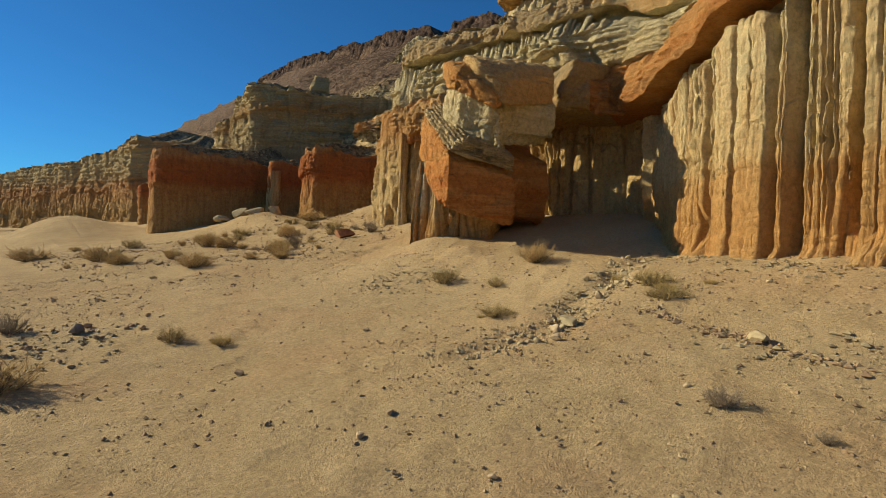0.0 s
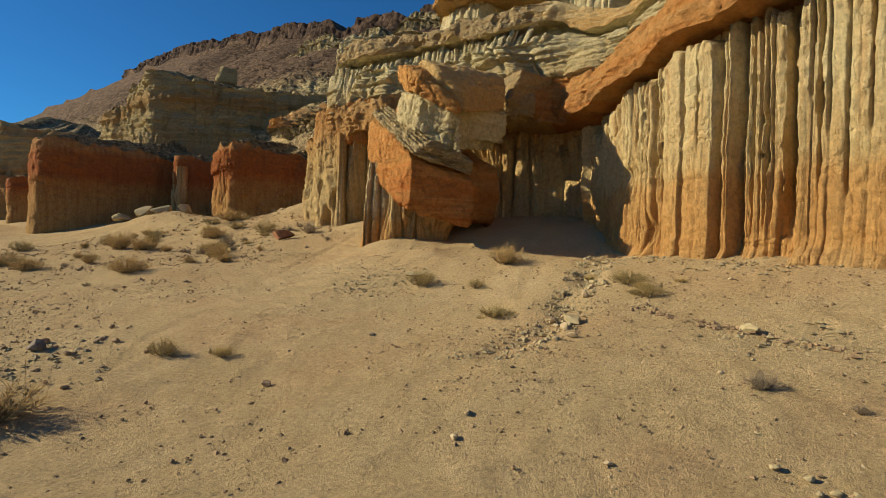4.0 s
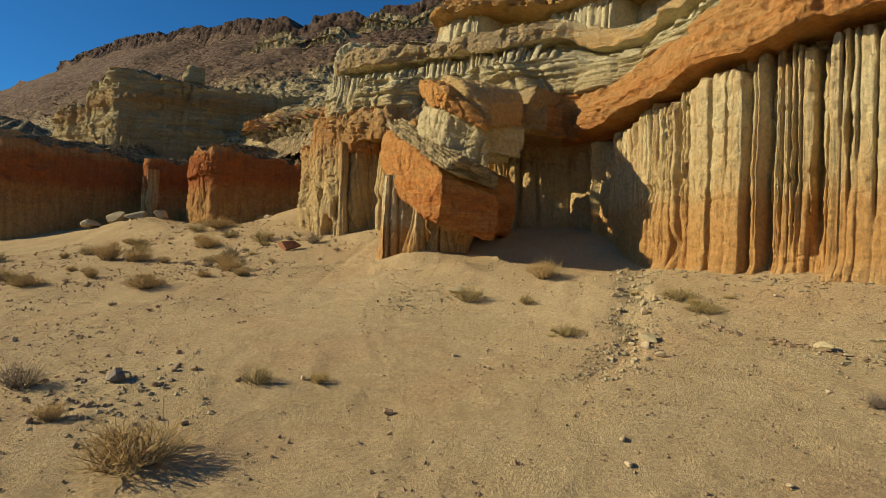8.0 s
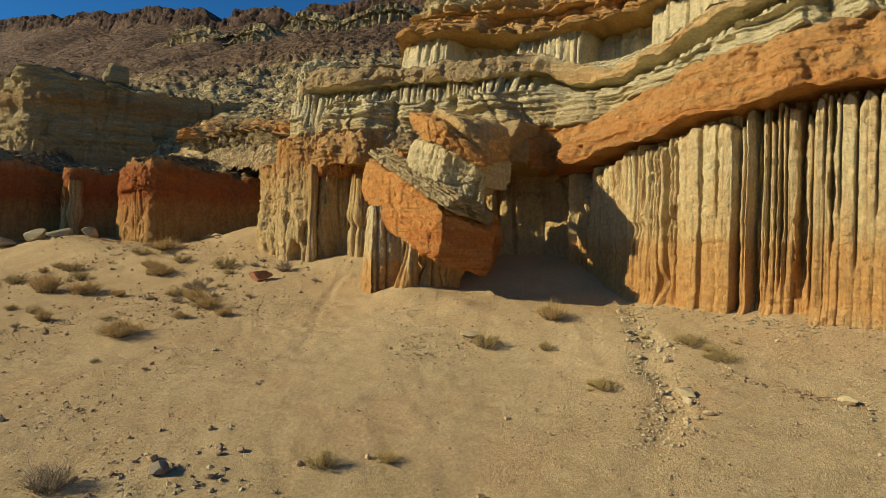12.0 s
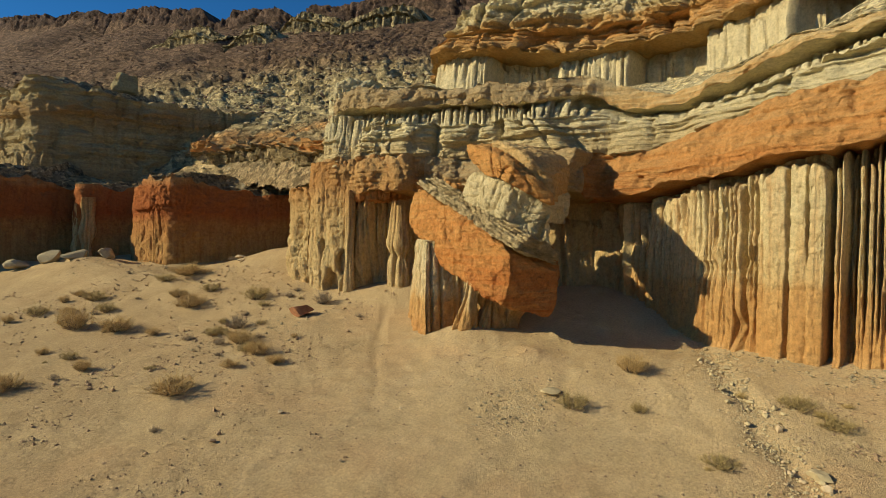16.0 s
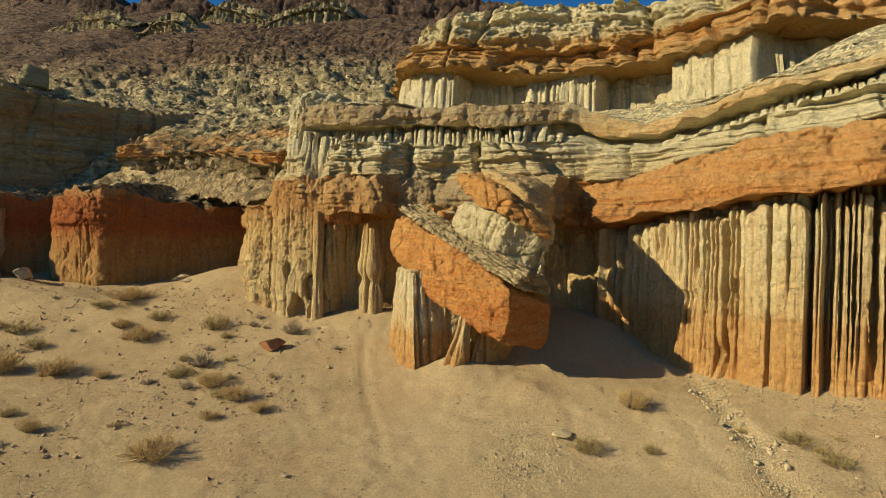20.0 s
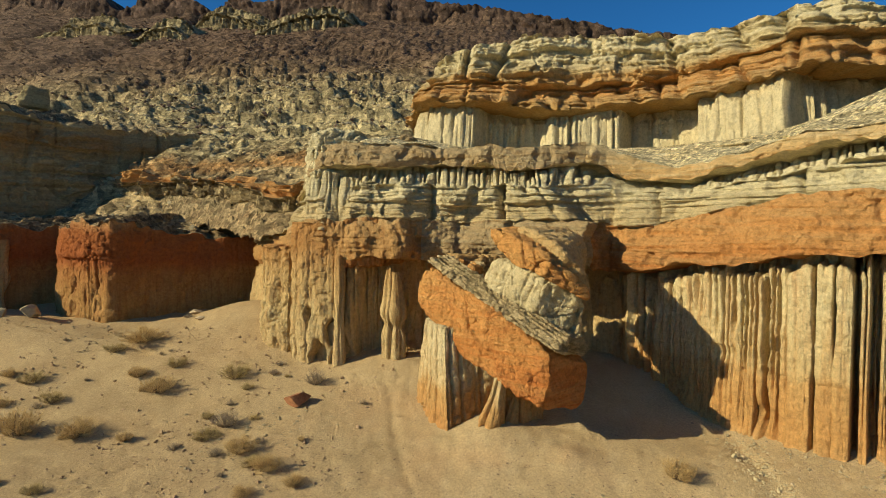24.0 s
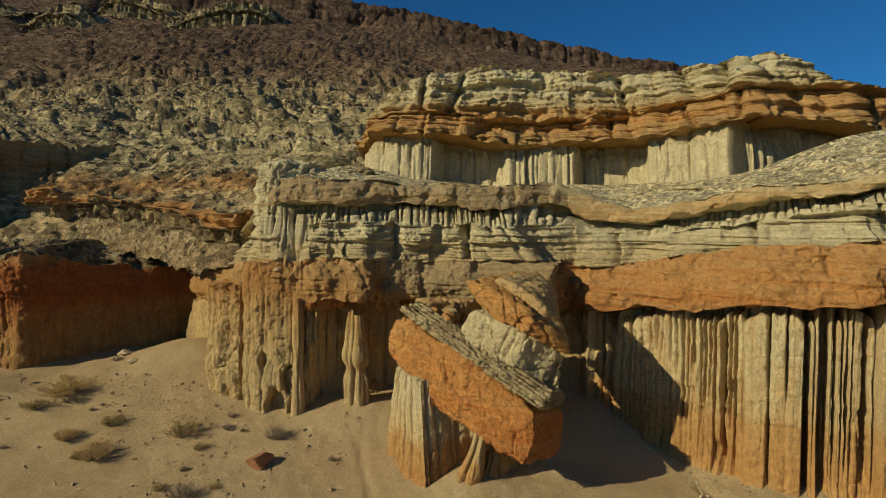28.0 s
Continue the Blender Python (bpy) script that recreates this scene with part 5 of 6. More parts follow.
rock_prism("spur", LOW_SPUR, [(x + 0.4, y) for x, y in LOW_SPUR], 1.8, 9.6, 662, CLUSTER, main_cliff, UPRIGHT, 0.2, 0.08, "ochre spur beside the buttress", 0.1, 0.3, 0.22, 0.5, 0, upright=True)
rock_prism("neck", [(39 + (x - 39) * 0.62, 68.2 + (y - 68.2) * 0.62) for x, y in HOOD], [(39.2 + (x - 39) * 0.5, 68.2 + (y - 68.2) * 0.5) for x, y in HOOD], 17.5, 23.6, 475, FAR_FLUTE, hood, hood_at, 0.2, 0.15, "", 0.1, 0.2, 0.2, 0.6, upright=True)
rock_prism("cap", HOOD, [(39.4 + (x - 39) * 0.7, 68 + (y - 68.2) * 0.7) for x, y in HOOD], 22.8, 24.8, 478, FAR_FLUTE, hood, hood_at, 0.25, 0.15, "overhanging cap", 0.2, 0.4)
# Added rock hidden behind slab and caps; it blocks sun from the alcove's back wall.
SUN_BLOCK = [(19.3, 20.9), (19.9, 19.4), (20.6, 18.3), (21.4, 17.7), (22.1, 18.9), (22.0, 20.6), (20.8, 21.6)]
rock_prism("sun_block", SUN_BLOCK, [(x * 0.9 + 2.08, y * 0.9 + 1.95) for x, y in SUN_BLOCK], 1.6, 9.45, 608, BOULDER_SAND, boulder, UPRIGHT, 0.2, 0.12, "unseen rock mass added to keep sun off the alcove wall", 0.2, 0.4, 0.2, 0.7, upright=True)
PED_FOOT = [(16.65, 20.25), (17.9, 21.6), (19.6, 22.7), (21.2, 20.5), (20.4, 17.4), (18.5, 16.5), (18.2, 17.3), (18.3, 18.4), (17.75, 19.2)]
PED_TOP = [(17.6, 20.7), (18.5, 21.45), (19.7, 22.1), (21.0, 20.5), (20.2, 17.6), (18.6, 17.0), (18.4, 17.5), (18.6, 18.6), (18.2, 19.6)]
rock_prism("pedestal_body", PED_FOOT, PED_TOP, 1.0, 6.3, 645, PEDESTAL, boulder, UPRIGHT, 0.1, 0.06, "pale fluted fin of the pedestal", 0.0, 0.05, 0.26, 0.55, 0, upright=True)


def pillar(name, x, y, r0, r1, z0, z1, lean, seed, material, parent, label="", step=0.06, pinch=0.0):
    a = np.linspace(0, 2 * np.pi, max(24, int(6.3 * r0 / step)), endpoint=False)
    v = np.linspace(0, 1, 70)
    A, V = np.meshgrid(a, v, indexing="ij")
    r = r0 + (r1 - r0) * V
    ax, ay = np.cos(A), np.sin(A)
    k0, f, wd = cells(A * r0 + 0.1 * vnoise(A * 2, V * 2.5, 0 * V, seed), 0.6, seed + 1)
    kb = np.where(f < 0.5, k0, k0 + 1)
    groove = (0.08 + 0.3 * rnd(kb, seed + 2)) * np.exp(-(np.minimum(f, 1 - f) * wd / 0.05) ** 1.6)
    wob = 0.34 * vnoise(0 * V, 0 * V + seed, V * (z1 - z0) * 0.75, seed + 8) + 0.26 * vnoise(ax * 1.6 + 9, ay * 1.6, V * (z1 - z0) * 0.45, seed) + 0.15 * fbm(ax * 3, ay * 3, V * (z1 - z0) * 0.8, seed + 3, 4)
    r = r * (1 + wob) - groove * min(1.0, r0) + 0.08 * (1 - np.abs(2 * f - 1) ** 2) + 0.2 * smooth(0.12, 0, V)
    r = r * (1 - pinch * np.exp(-((V - 0.5) / 0.05) ** 2) + 0.5 * pinch * np.exp(-((V - 0.6) / 0.09) ** 2) - 0.4 * pinch * smooth(0.8, 1.0, V))
    P = np.stack([x + lean[0] * V + r * ax, y + lean[1] * V + r * ay, z0 + (z1 - z0) * V], -1)
    UV = np.stack([A * r0, V * (z1 - z0)], -1)
    return part_grid(name, P[::-1], UV[::-1], material, parent, None, label, closed=True)


RED_END = [(26.75, 46.2), (26.15, 46.6), (26.0, 47.3), (26.2, 48.4), (26.7, 49.8), (27.4, 51.4), (28.3, 53.0), (29.6, 52.4), (28.6, 48.0)]
rock_prism("pilaster_wall", RED_END, [(x + 0.25, y) for x, y in RED_END], 1.9, 8.35, 681, RED_WALL, red_one, UPRIGHT, 0.16, 0.08, "sunlit ochre end wall with slots between pilasters", 0.1, 0.3, 0.9, 0.8, 0, upright=True)
rock_prism("brow", RED_END, [(x + 0.35, y + 0.1) for x, y in RED_END], 8.5, 10.4, 686, RED_WALL, red_one, UPRIGHT @ Matrix.Translation((-0.12, 0, 0)), 0.25, 0.09, "bulging rust-red brow", 0.1, 0.3, crack=1.0)
for k, (x, y, r, z) in enumerate(((27.9, 58.4, 0.5, 9.6), (27.8, 59.4, 0.42, 9.0), (28.4, 60.3, 0.45, 9.2))):
    pillar("pilaster", x, y, r * 1.1, r * 0.8, 2.4, z, (0.1, -0.05), 720 + 3 * k, CLUSTER, red_two, "sunlit ochre pilaster", 0.08)
for k, (x, y, r, z0, z1, lean, mat) in enumerate(((22.75, 25.0, 0.25, 2.3, 8.6, (0.05, -0.12), CLUSTER), (22.8, 24.35, 0.3, 2.3, 8.3, (0.0, 0.2), CLUSTER), (22.1, 27.6, 0.24, 2.0, 9.2, (0.1, 0.0), CLUSTER),
                                                  (23.2, 28.7, 0.6, 10.6, 13.9, (0.4, 0.0), CREAM_BED), (23.3, 29.7, 0.42, 10.8, 13.5, (0.3, 0.0), CREAM_BED), (23.25, 27.6, 0.48, 10.8, 13.6, (0.3, 0.0), CREAM_BED))):
    pillar("pilaster", x, y, r * 1.1, r * 0.8, z0, z1, lean, 740 + 3 * k, mat, main_cliff, "weathered pilaster of the buttress", 0.05, 0.5 if k < 2 else 0.0)
pillar("pedestal_column", 17.4, 18.75, 0.6, 0.2, 1.2, 4.6, (-0.75, -0.7), 661, PEDESTAL, boulder, "slender pedestal column")
pillar("pedestal_column", 17.85, 17.75, 0.8, 0.25, 1.2, 4.2, (-0.35, -0.4), 666, CONE, boulder, "cone-shaped orange pedestal column")
pillar("pedestal_column", 18.5, 17.3, 0.9, 1.0, 1.2, 4.6, (-0.1, -0.3), 671, CONE, boulder, "low ochre pedestal column")


# ---- loose stones ----
def stone_material(name, a, b):
    m, n, l = nodes_of(name)
    geo, info = n.new("ShaderNodeNewGeometry"), n.new("ShaderNodeObjectInfo")
    c = ramp(n, l, noise_node(n, l, geo.outputs["Position"], 6, 6, 0.7), [(0.35, a), (0.65, b)])
    v = n.new("ShaderNodeMath")
    v.operation = "ADD"
    l.new(info.outputs["Random"], v.inputs[0])
    l.new(geo.outputs["Random Per Island"], v.inputs[1])
    c = mix(n, l, 0.8, c, ramp(n, l, v.outputs[0], [(0.2, (0.65, 0.62, 0.6)), (1.0, (1.25, 1.2, 1.15))]), "MULTIPLY")
    p = n["Principled BSDF"]
    l.new(c, p.inputs["Base Color"])
    p.inputs["Roughness"].default_value = 0.9
    bp = n.new("ShaderNodeBump")
    bp.inputs["Strength"].default_value, bp.inputs["Distance"].default_value = 0.5, 0.03
    l.new(noise_node(n, l, geo.outputs["Position"], 25, 6, 0.7), bp.inputs["Height"])
    l.new(bp.outputs[0], p.inputs["Normal"])
    return m


PALE_STONE = stone_material("pale_stone", (0.33, 0.25, 0.145), (0.46, 0.37, 0.23))
DARK_STONE = stone_material("dark_stone", (0.12, 0.1, 0.08), (0.2, 0.165, 0.125))
SLOPE_STONE = stone_material("slope_stone", (0.29, 0.235, 0.13), (0.4, 0.335, 0.19))
RED_STONE = stone_material("red_stone", (0.2, 0.08, 0.032), (0.33, 0.15, 0.06))
BROWN_STONE = stone_material("brown_stone", (0.2, 0.135, 0.075), (0.36, 0.25, 0.14))


def ico(level):
    if level == 0:
        v = np.array([(1, 0, 0), (0, 1, 0), (-1, 0, 0), (0, -1, 0), (0.1, 0.1, 0.9), (0, 0, -0.9)])
        return v, np.array([(0, 1, 4), (1, 2, 4), (2, 3, 4), (3, 0, 4), (1, 0, 5), (2, 1, 5), (3, 2, 5), (0, 3, 5)])
    bm = bmesh.new()
    bmesh.ops.create_icosphere(bm, subdivisions=level, radius=1.0)
    v = np.array([p.co for p in bm.verts])
    f = np.array([[p.index for p in q.verts] for q in bm.faces])
    bm.free()
    return v, f


def rock_shape(level, seed, sharp=0.35):
    """Points of a broken stone: a ball cut by random planes."""
    r = np.random.RandomState(seed)
    v, f = ico(level)
    for _ in range(16):
        d = r.normal(size=3)
        d /= np.linalg.norm(d)
        h = r.uniform(0.5, 0.85)
        over = np.clip(v @ d - h, 0, None)
        v = v - over[:, None] * d
    v = v * r.uniform(0.75, 1.25, 3) * (1, 1, 0.75)
    return v + sharp * 0.12 * fbm(v[:, 0] * 2, v[:, 1] * 2, v[:, 2] * 2, seed, 2)[:, None] * v, f


def stone(x, y, size, material, label, seed, turn=0.0, group="loose stones", z=None, flat=1.0):
    v, f = rock_shape(3 if size > 0.45 else 2, seed)
    c, s = math.cos(turn), math.sin(turn)
    v = np.stack([v[:, 0] * c - v[:, 1] * s, v[:, 0] * s + v[:, 1] * c, v[:, 2] * flat], 1) * size / 2
    g = float(ground_z(np.array([x]), np.array([y]))[0]) if z is None else z
    ob = mesh_object("stone", v, f, material, None, None, "", False)
    ob.location = (x, y, g + 0.22 * size * flat)
    return tagged(ob, label, "stone", group)


stone(2.65, 17.4, 0.62, DARK_STONE, "dark grey angular stone lying on gravel", 3, 0.4)
stone(10.7, 3.0, 0.45, SLOPE_STONE, "pale sandstone block lying on gravel", 52, 0.9, flat=0.75)
stone(10.35, 6.75, 0.55, SLOPE_STONE, "tan elongated stone at the edge of a gully", 65, 1.2, flat=0.7)
stone(10.3, 7.15, 0.22, PALE_STONE, "pale stone in the gully", 6)
stone(17.9, 27.9, 1.3, RED_STONE, "large red fallen rock among shrubs", 27, 0.9, flat=0.85)
stone(13.1, 14.0, 0.75, SLOPE_STONE, "pale lichened rock beside a shrub", 58, 0.3, flat=0.6)
stone(4.46, 10.8, 0.24, BROWN_STONE, "small brown stone on bare gravel", 9)
stone(21.7, 57.7, 2.0, SLOPE_STONE, "big pale boulder on a bank", 10, 0.6)
stone(22.6, 55.0, 1.6, SLOPE_STONE, "pale boulder on a bank", 12, 1.6)
stone(23.4, 53.2, 1.9, SLOPE_STONE, "pale boulder on a bank", 13, 2.6)
stone(24.6, 51.4, 1.3, SLOPE_STONE, "pale boulder on a bank", 14, 0.1)
stone(28.0, 41.0, 1.2, PALE_STONE, "white boulder below a red rock face", 17, 0.9, flat=0.6)
stone(26.6, 39.6, 0.7, PALE_STONE, "small white boulder on the sand", 16, 0.9, flat=0.6)
for k, (x, y, w) in enumerate(((5.35, 1.85, 0.2), (5.2, 1.6, 0.16), (5.1, 1.75, 0.13), (5.25, 1.42, 0.11), (5.45, 2.2, 0.17), (5.0, 1.5, 0.09))):
    stone(x, y, w, SLOPE_STONE, "tan angular stone in a small heap on gravel", 31 + k, 0.8 * k, flat=0.8)
rs = np.random.RandomState(77)
for i in range(110):
    a = rs.rand()
    if a < 0.4:
        x = rs.uniform(8.5, 18)
        y = float(gully_y(x)) + rs.normal() * 0.4
        stone(x, y, rs.uniform(0.07, 0.3), SLOPE_STONE if i % 3 else PALE_STONE, "small tan stone in a gravel gully", 100 + i, rs.rand() * 6)
    elif a < 0.65:
        stone(2.4 + rs.normal() * 1.3, 17.0 + rs.normal() * 1.4, rs.uniform(0.1, 0.28), BROWN_STONE, "small brown stone near dry shrubs", 100 + i, rs.rand() * 6)
    else:
        stone(rs.uniform(0.5, 15), rs.uniform(0, 24), rs.uniform(0.1, 0.22), BROWN_STONE if rs.rand() < 0.6 else PALE_STONE, "small loose stone on bare gravel", 100 + i, rs.rand() * 6)


def scatter(name, label, n, place_fn, lo, hi, material, seed, level=1, category="gravel"):
    """Many small stones as one object."""
    r = np.random.RandomState(seed)
    shapes = [rock_shape(level, seed + k) for k in range(7)]
    xy = place_fn(r, n)
    V, F, o = [], [], 0
    for i, (x, y, z) in enumerate(xy):
        v, f = shapes[i % 7]
        s = lo * (hi / lo) ** (r.rand() ** 2.2)
        t = r.rand() * 6.3
        c, q = math.cos(t) * s / 2, math.sin(t) * s / 2
        V.append(np.stack([v[:, 0] * c - v[:, 1] * q + x, v[:, 0] * q + v[:, 1] * c + y, v[:, 2] * s / 2 + z + 0.1 * s], 1))
        F.append(f + o)
        o += len(v)
    ob = mesh_object(name, np.concatenate(V), np.concatenate(F), material, None, None, "", False)
    return tagged(ob, label, category, kind="stuff")


def on_ground(x0, x1, y0, y1):
    def fn(r, n):
        x, y = r.uniform(x0, x1, n), r.uniform(y0, y1, n)
        keep = vnoise(x * 0.35, y * 0.35, 0 * x, 91) + r.uniform(-0.6, 0.6, n) > -0.1
        x, y = x[keep], y[keep]
        return np.stack([x, y, ground_z(x, y)], 1)
    return fn


def in_gully(r, n):
    x = r.uniform(7, 19, n)
    y = gully_y(x) + r.normal(size=n) * 0.4
    return np.stack([x, y, ground_z(x, y)], 1)


def round_spots(spots):
    def fn(r, n):
        pick = np.array(spots)[r.randint(0, len(spots), n)]
        x, y = pick[:, 0] + r.normal(size=n) * pick[:, 2], pick[:, 1] + r.normal(size=n) * pick[:, 2]
        return np.stack([x, y, ground_z(x, y)], 1)
    return fn


def on_hill(x0, x1, y0, y1):
    def fn(r, n):
        x, y = r.uniform(x0, x1, n), r.uniform(y0, y1, n)
        return np.stack([x, y, hill_z(x, y)], 1)
    return fn


scatter("pebbles", "fine brown and tan pebbles scattered on the gravel", 25000, on_ground(-2, 18, -1, 32), 0.025, 0.13, BROWN_STONE, 801, 0)
scatter("pebbles", "fine pale pebbles scattered on the gravel", 14000, on_ground(-2, 18, -1, 32), 0.02, 0.085, PALE_STONE, 821, 0)
scatter("slope_gravel", "scattered gravel and small stones on the sandy slope", 9000, on_ground(4, 25, 24, 52), 0.04, 0.3, BROWN_STONE, 831, 0)
scatter("gully_gravel", "tan gravel lining a shallow gully", 3200, in_gully, 0.03, 0.17, SLOPE_STONE, 841, 0)
def in_line(r, n):
    t = r.rand(n)
    x, y = 11.9 - 2.2 * t + r.normal(size=n) * 0.12, 5.7 - 4.6 * t + r.normal(size=n) * 0.1
    return np.stack([x, y, ground_z(x, y)], 1)


scatter("stone_line", "broken line of brown stones on a low ledge in the sand", 260, in_line, 0.05, 0.24, BROWN_STONE, 847, 0, "gravel")
scatter("rubble", "loose tan and brown stones round shrubs and at the cliff foot", 1900, round_spots([(12.4, 14.6, 0.8), (11.6, 15.2, 0.7), (2.4, 17.0, 1.0), (1.6, 15.5, 0.9), (16.2, 27.8, 1.1), (15.0, 30.2, 1.4), (17.8, 6.2, 0.9), (18.9, 8.0, 0.8), (15.9, 3.4, 0.8), (22.8, 45.0, 2.0), (25.2, 41.0, 1.6), (23.5, 49.5, 1.8), (10.4, 2.4, 0.8)]), 0.05, 0.24, SLOPE_STONE, 851, 0, "rubble")
scatter("rubble", "grey and tan rubble on the layered slope", 5000, on_hill(29, 66, 30, 84), 0.15, 1.0, stone_material("slope_rubble", (0.24, 0.2, 0.12), (0.36, 0.31, 0.19)), 861, 1, "rubble")
scatter("rubble", "dark brown rubble on the hillside", 22000, on_hill(46, 136, -20, 220), 0.2, 1.1, stone_material("hill_rubble", (0.09, 0.055, 0.04), (0.17, 0.11, 0.07)), 881, 0, "rubble")


# ---- shrubs ----
def plant_material(name, a, b):
    m, n, l = nodes_of(name)
    geo = n.new("ShaderNodeNewGeometry")
    c = ramp(n, l, geo.outputs["Random Per Island"], [(0.0, a), (1.0, b)])
    p = n["Principled BSDF"]
    l.new(c, p.inputs["Base Color"])
    p.inputs["Roughness"].default_value = 0.85
    p.inputs["Specular IOR Level"].default_value = 0.2
    return m


WOOD = plant_material("shrub_wood", (0.13, 0.09, 0.055), (0.27, 0.2, 0.13))
DRY = plant_material("dry_twigs", (0.4, 0.26, 0.1), (0.6, 0.43, 0.19))
OLIVE = plant_material("olive_twigs", (0.27, 0.195, 0.075), (0.45, 0.345, 0.145))
STRAW = plant_material("straw_grass", (0.4, 0.27, 0.09), (0.55, 0.42, 0.17))
GREY_TWIG = plant_material("grey_twigs", (0.2, 0.15, 0.1), (0.36, 0.29, 0.2))


def tubes(paths, radii):
    """Three-sided tapering tubes along paths of points."""
    V, F, o = [], [], 0
    for p, (r0, r1) in zip(paths, radii):
        k = len(p)
        d = np.gradient(p, axis=0)
        side = np.cross(d, (0.31, 0.17, 0.93))
        side /= np.linalg.norm(side, axis=1)[:, None] + 1e-9
        up = np.cross(side, d)
        up /= np.linalg.norm(up, axis=1)[:, None] + 1e-9
        rr = np.linspace(r0, r1, k)[:, None]
        ring = [p + rr * (side * math.cos(a) + up * math.sin(a)) for a in (0, 2.094, 4.189)]
        V.append(np.stack(ring, 1).reshape(-1, 3))
        for i in range(k - 1):
            for j in range(3):
                F.append((o + i * 3 + j, o + i * 3 + (j + 1) % 3, o + i * 3 + 3 + (j + 1) % 3, o + i * 3 + 3 + j))
        o += 3 * k
    return np.concatenate(V), np.array(F)


def shrub(label, seed, width, height, stems, twigs, mat, wood=WOOD, spread=1.0, group="desert shrubs"):
    """A dry desert shrub: woody stems and a haze of fine twigs."""
    r = np.random.RandomState(seed)
    t = thing("shrub", label, "shrub", group)
    big, rad, fine, frad = [], [], [], []
    for i in range(stems):
        a, out = r.rand() * 6.283, width / 2 * math.sqrt(r.rand()) * spread
        tip = np.array([math.cos(a) * out, math.sin(a) * out, height * (1 - 0.55 * (2 * out / width) ** 2) * r.uniform(0.6, 1.0)])
        base = np.array([math.cos(a), math.sin(a), 0]) * 0.12 * width * r.rand()
        base[2] = -0.04
        mid = base * 0.45 + tip * 0.55 + r.normal(size=3) * 0.06 * width + (0, 0, -0.08 * height)
        q = np.linspace(0, 1, 5)[:, None]
        path = base * (1 - q) ** 2 + 2 * mid * q * (1 - q) + tip * q ** 2
        big.append(path)
        rad.append((0.009, 0.003))
        for _ in range(twigs):
            s = r.uniform(0.25, 1.0)
            p0 = base * (1 - s) ** 2 + 2 * mid * s * (1 - s) + tip * s ** 2
            d = (tip - base) / (np.linalg.norm(tip - base) + 1e-6) * 0.6 + r.normal(size=3) * 0.6 + (0, 0, 0.45)
            ln = r.uniform(0.1, 0.26) * (0.4 + 0.6 * height)
            p1 = p0 + d * ln
            p1[2] = max(p1[2], 0.01)
            pm = (p0 + p1) / 2 + r.normal(size=3) * 0.03
            fine.append(np.stack([p0, pm, p1]))
            frad.append((0.0055, 0.0022))
    v, f = tubes(big, rad)
    mesh_object("woody_frame", v, f, wood, None, t)
    v, f = tubes(fine, frad)
    mesh_object("twig_haze", v, f, mat, None, t)
    return t


shrub_kinds = {
    "dry": [shrub("rounded dry tan shrub on sandy gravel", 901 + k, 1.0, 0.56, 56, 14, DRY) for k in range(3)],
    "olive": [shrub("dense olive-green desert shrub on gravel", 921 + k, 1.0, 0.42, 44, 11, OLIVE) for k in range(2)],
    "grey": [shrub("sparse grey leafless shrub on gravel", 931 + k, 1.0, 0.5, 40, 11, GREY_TWIG) for k in range(2)],
    "mat": [shrub("low flattened dark green shrub mat", 941 + k, 1.0, 0.22, 46, 12, OLIVE, spread=1.1) for k in range(2)],
    "straw": [shrub("tuft of yellow straw grass", 951, 1.0, 0.3, 40, 12, STRAW)],
}
used_kinds = set()


def plant(kind, spots):
    for x, y, w in spots:
        pool = shrub_kinds[kind]
        src = pool[int(abs(x * 7 + y * 3)) % len(pool)]
        z = float(ground_z(np.array([x]), np.array([y]))[0])
        if x > 24:
            z = max(z, float(hill_z(np.array([x]), np.array([y]))[0]))
        m = Matrix.LocRotScale((x, y, z), Euler((0, 0, (x * 5 + y) % 6.28)), (w * 0.74, w * 0.74, w * 0.66 * (0.85 + 0.3 * ((x * 3.7 + y) % 1)) * (0.85 if w > 2.0 else 1.1)))
        if src.name in used_kinds:
            copy_thing(src, m)
        else:
            used_kinds.add(src.name)
            src.matrix_basis = m


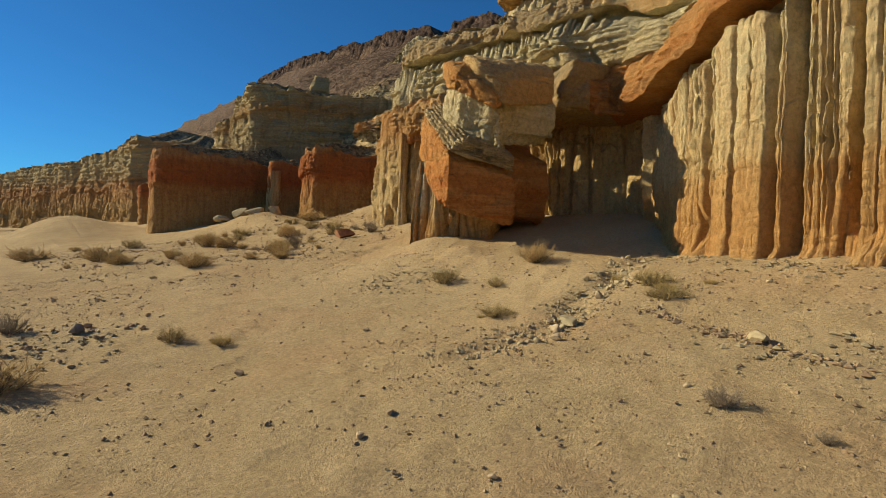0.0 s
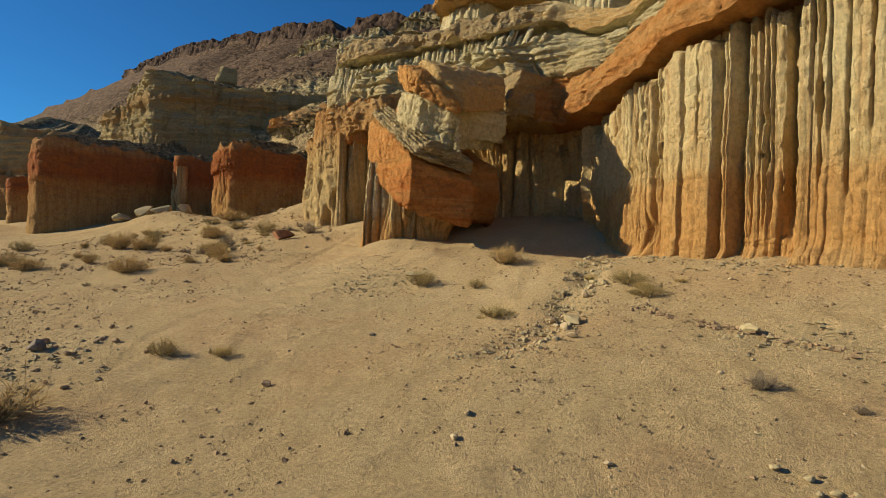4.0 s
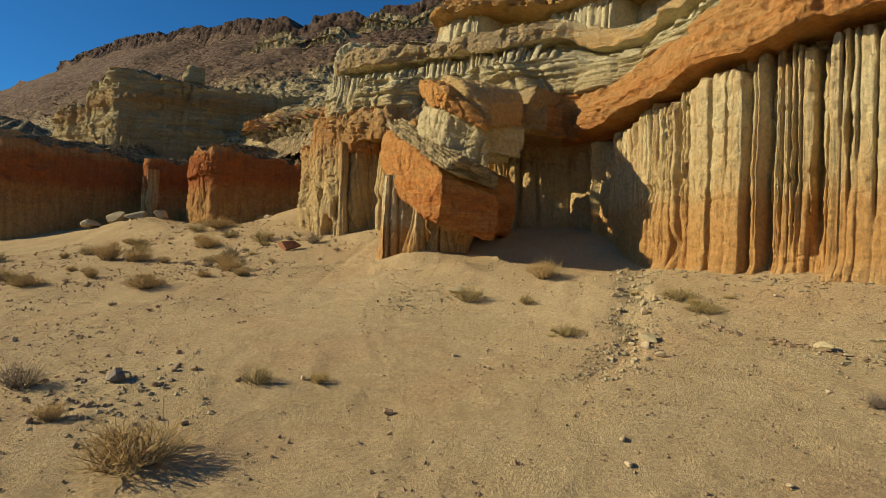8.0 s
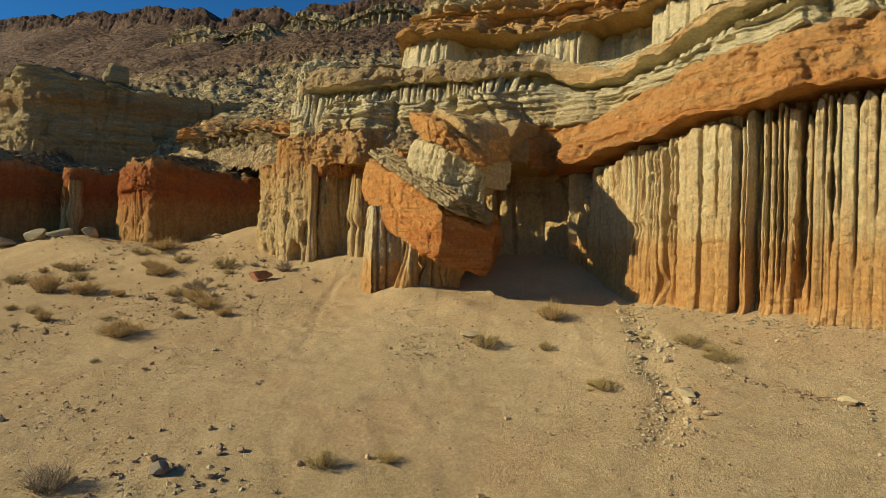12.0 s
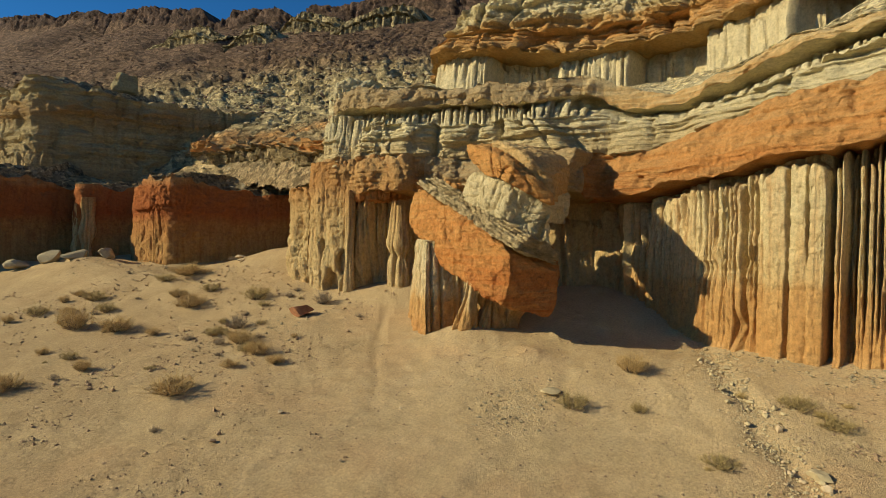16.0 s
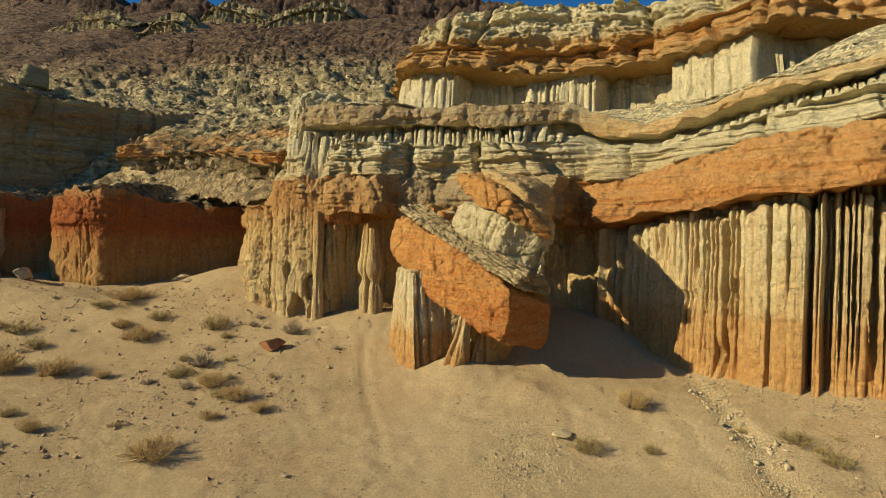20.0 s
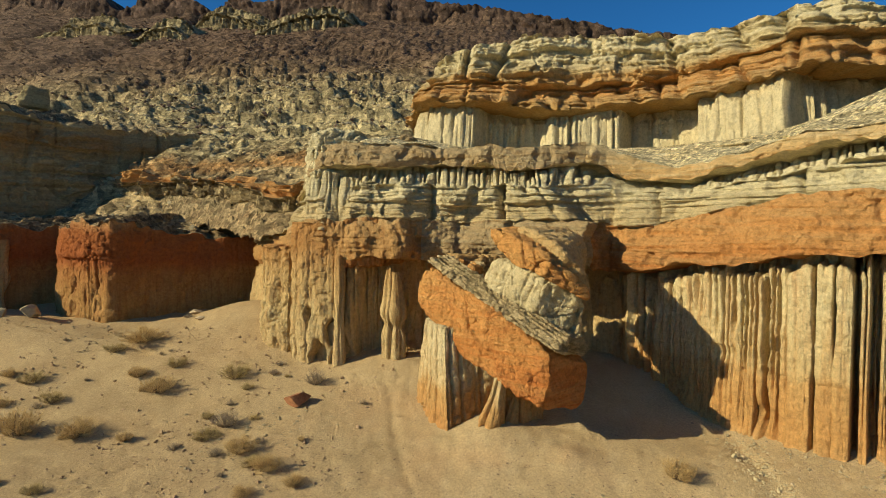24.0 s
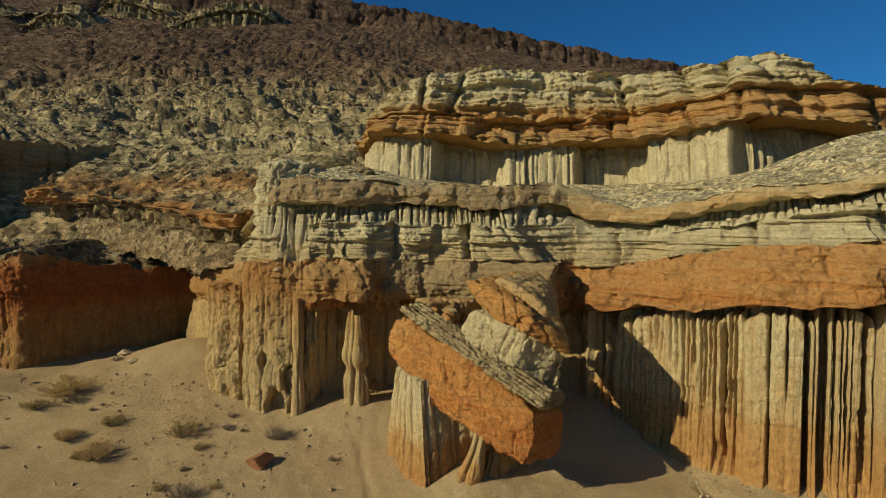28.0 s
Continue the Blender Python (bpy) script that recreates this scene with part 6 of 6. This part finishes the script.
plant("dry", [(0.6, 13.1, 2.3), (0.75, 16.2, 0.75), (8.8, 26.8, 1.4), (15.3, 11.4, 1.9), (9.3, 32.2, 1.9), (13.7, 39.2, 1.9), (14, 36.4, 1.7), (14.1, 34, 1.8), (13.7, 44.7, 1.8), (7.0, 33.2, 1.3), (14, 28.4, 1.4), (13.1, 26.7, 1.3), (15.2, 26.3, 0.9), (18.3, 35.9, 1.5), (19.3, 38, 1.2), (17.3, 45.4, 1.8), (23, 40.9, 2.4), (24.6, 42.4, 1.6), (4.2, 45.8, 2.4), (7, 38.2, 2.0), (5, 36, 1.0), (7.6, 51, 2.2)])
plant("olive", [(4.2, 14.4, 1.05), (12.5, 13.2, 1.6), (12.8, 11.1, 1.1), (20, 32.6, 2.0), (19, 31.2, 1.3), (18.1, 43.6, 1.8), (15.1, 44.5, 1.7), (21.5, 41.5, 1.7), (16.5, 40.5, 1.5), (20.5, 36.6, 1.5), (10.2, 34.3, 1.5), (7.4, 36, 1.5), (11, 48, 2.0)])
plant("grey", [(7.6, 2.5, 0.75), (1.3, 18.9, 1.4), (6.5, 25, 0.9), (17.5, 31.2, 1.1), (15.8, 30.2, 1.7), (20, 27.9, 1.6), (18.6, 24.8, 1.1), (14.7, 28, 1.3), (8.3, 32.4, 0.6), (26.9, 40.8, 1.7), (9.9, 1.6, 0.5), (7.3, 1.3, 0.35), (13.8, 31.4, 1.5), (21.5, 30.8, 1.3)])
plant("mat", [(10.5, 9, 1.3), (13.9, 6.5, 1.6), (12.9, 5.6, 1.5), (14.9, 30.6, 1.8), (13.4, 27.4, 1.4)])
plant("straw", [(5.0, 13.2, 0.9), (14.6, 7.9, 0.9), (13.4, 5.9, 1.3), (10.2, 9.3, 0.6), (16.4, 29.2, 1.2), (14.2, 5.1, 0.8)])

rs = np.random.RandomState(99)
for kind in ("dry", "olive", "grey", "grey", "dry"):
    spots = []
    while len(spots) < 6:
        x, y = rs.uniform(8, 23), rs.uniform(24, 50)
        if x < 21 or y > 33:
            spots.append((x, y, rs.uniform(0.35, 0.85)))
    plant(kind, spots)

rs = np.random.RandomState(123)
for i in range(34):
    y = rs.uniform(38, 62)
    x = rs.uniform(38, 44) if i < 20 else rs.uniform(31, 50)
    stone(x, y, rs.uniform(0.5, 1.3), SLOPE_STONE, "rounded tan boulder on the layered slope", 300 + i, rs.rand() * 6, "slope boulders", float(hill_z(np.array([x]), np.array([y]))[0]), 0.8)
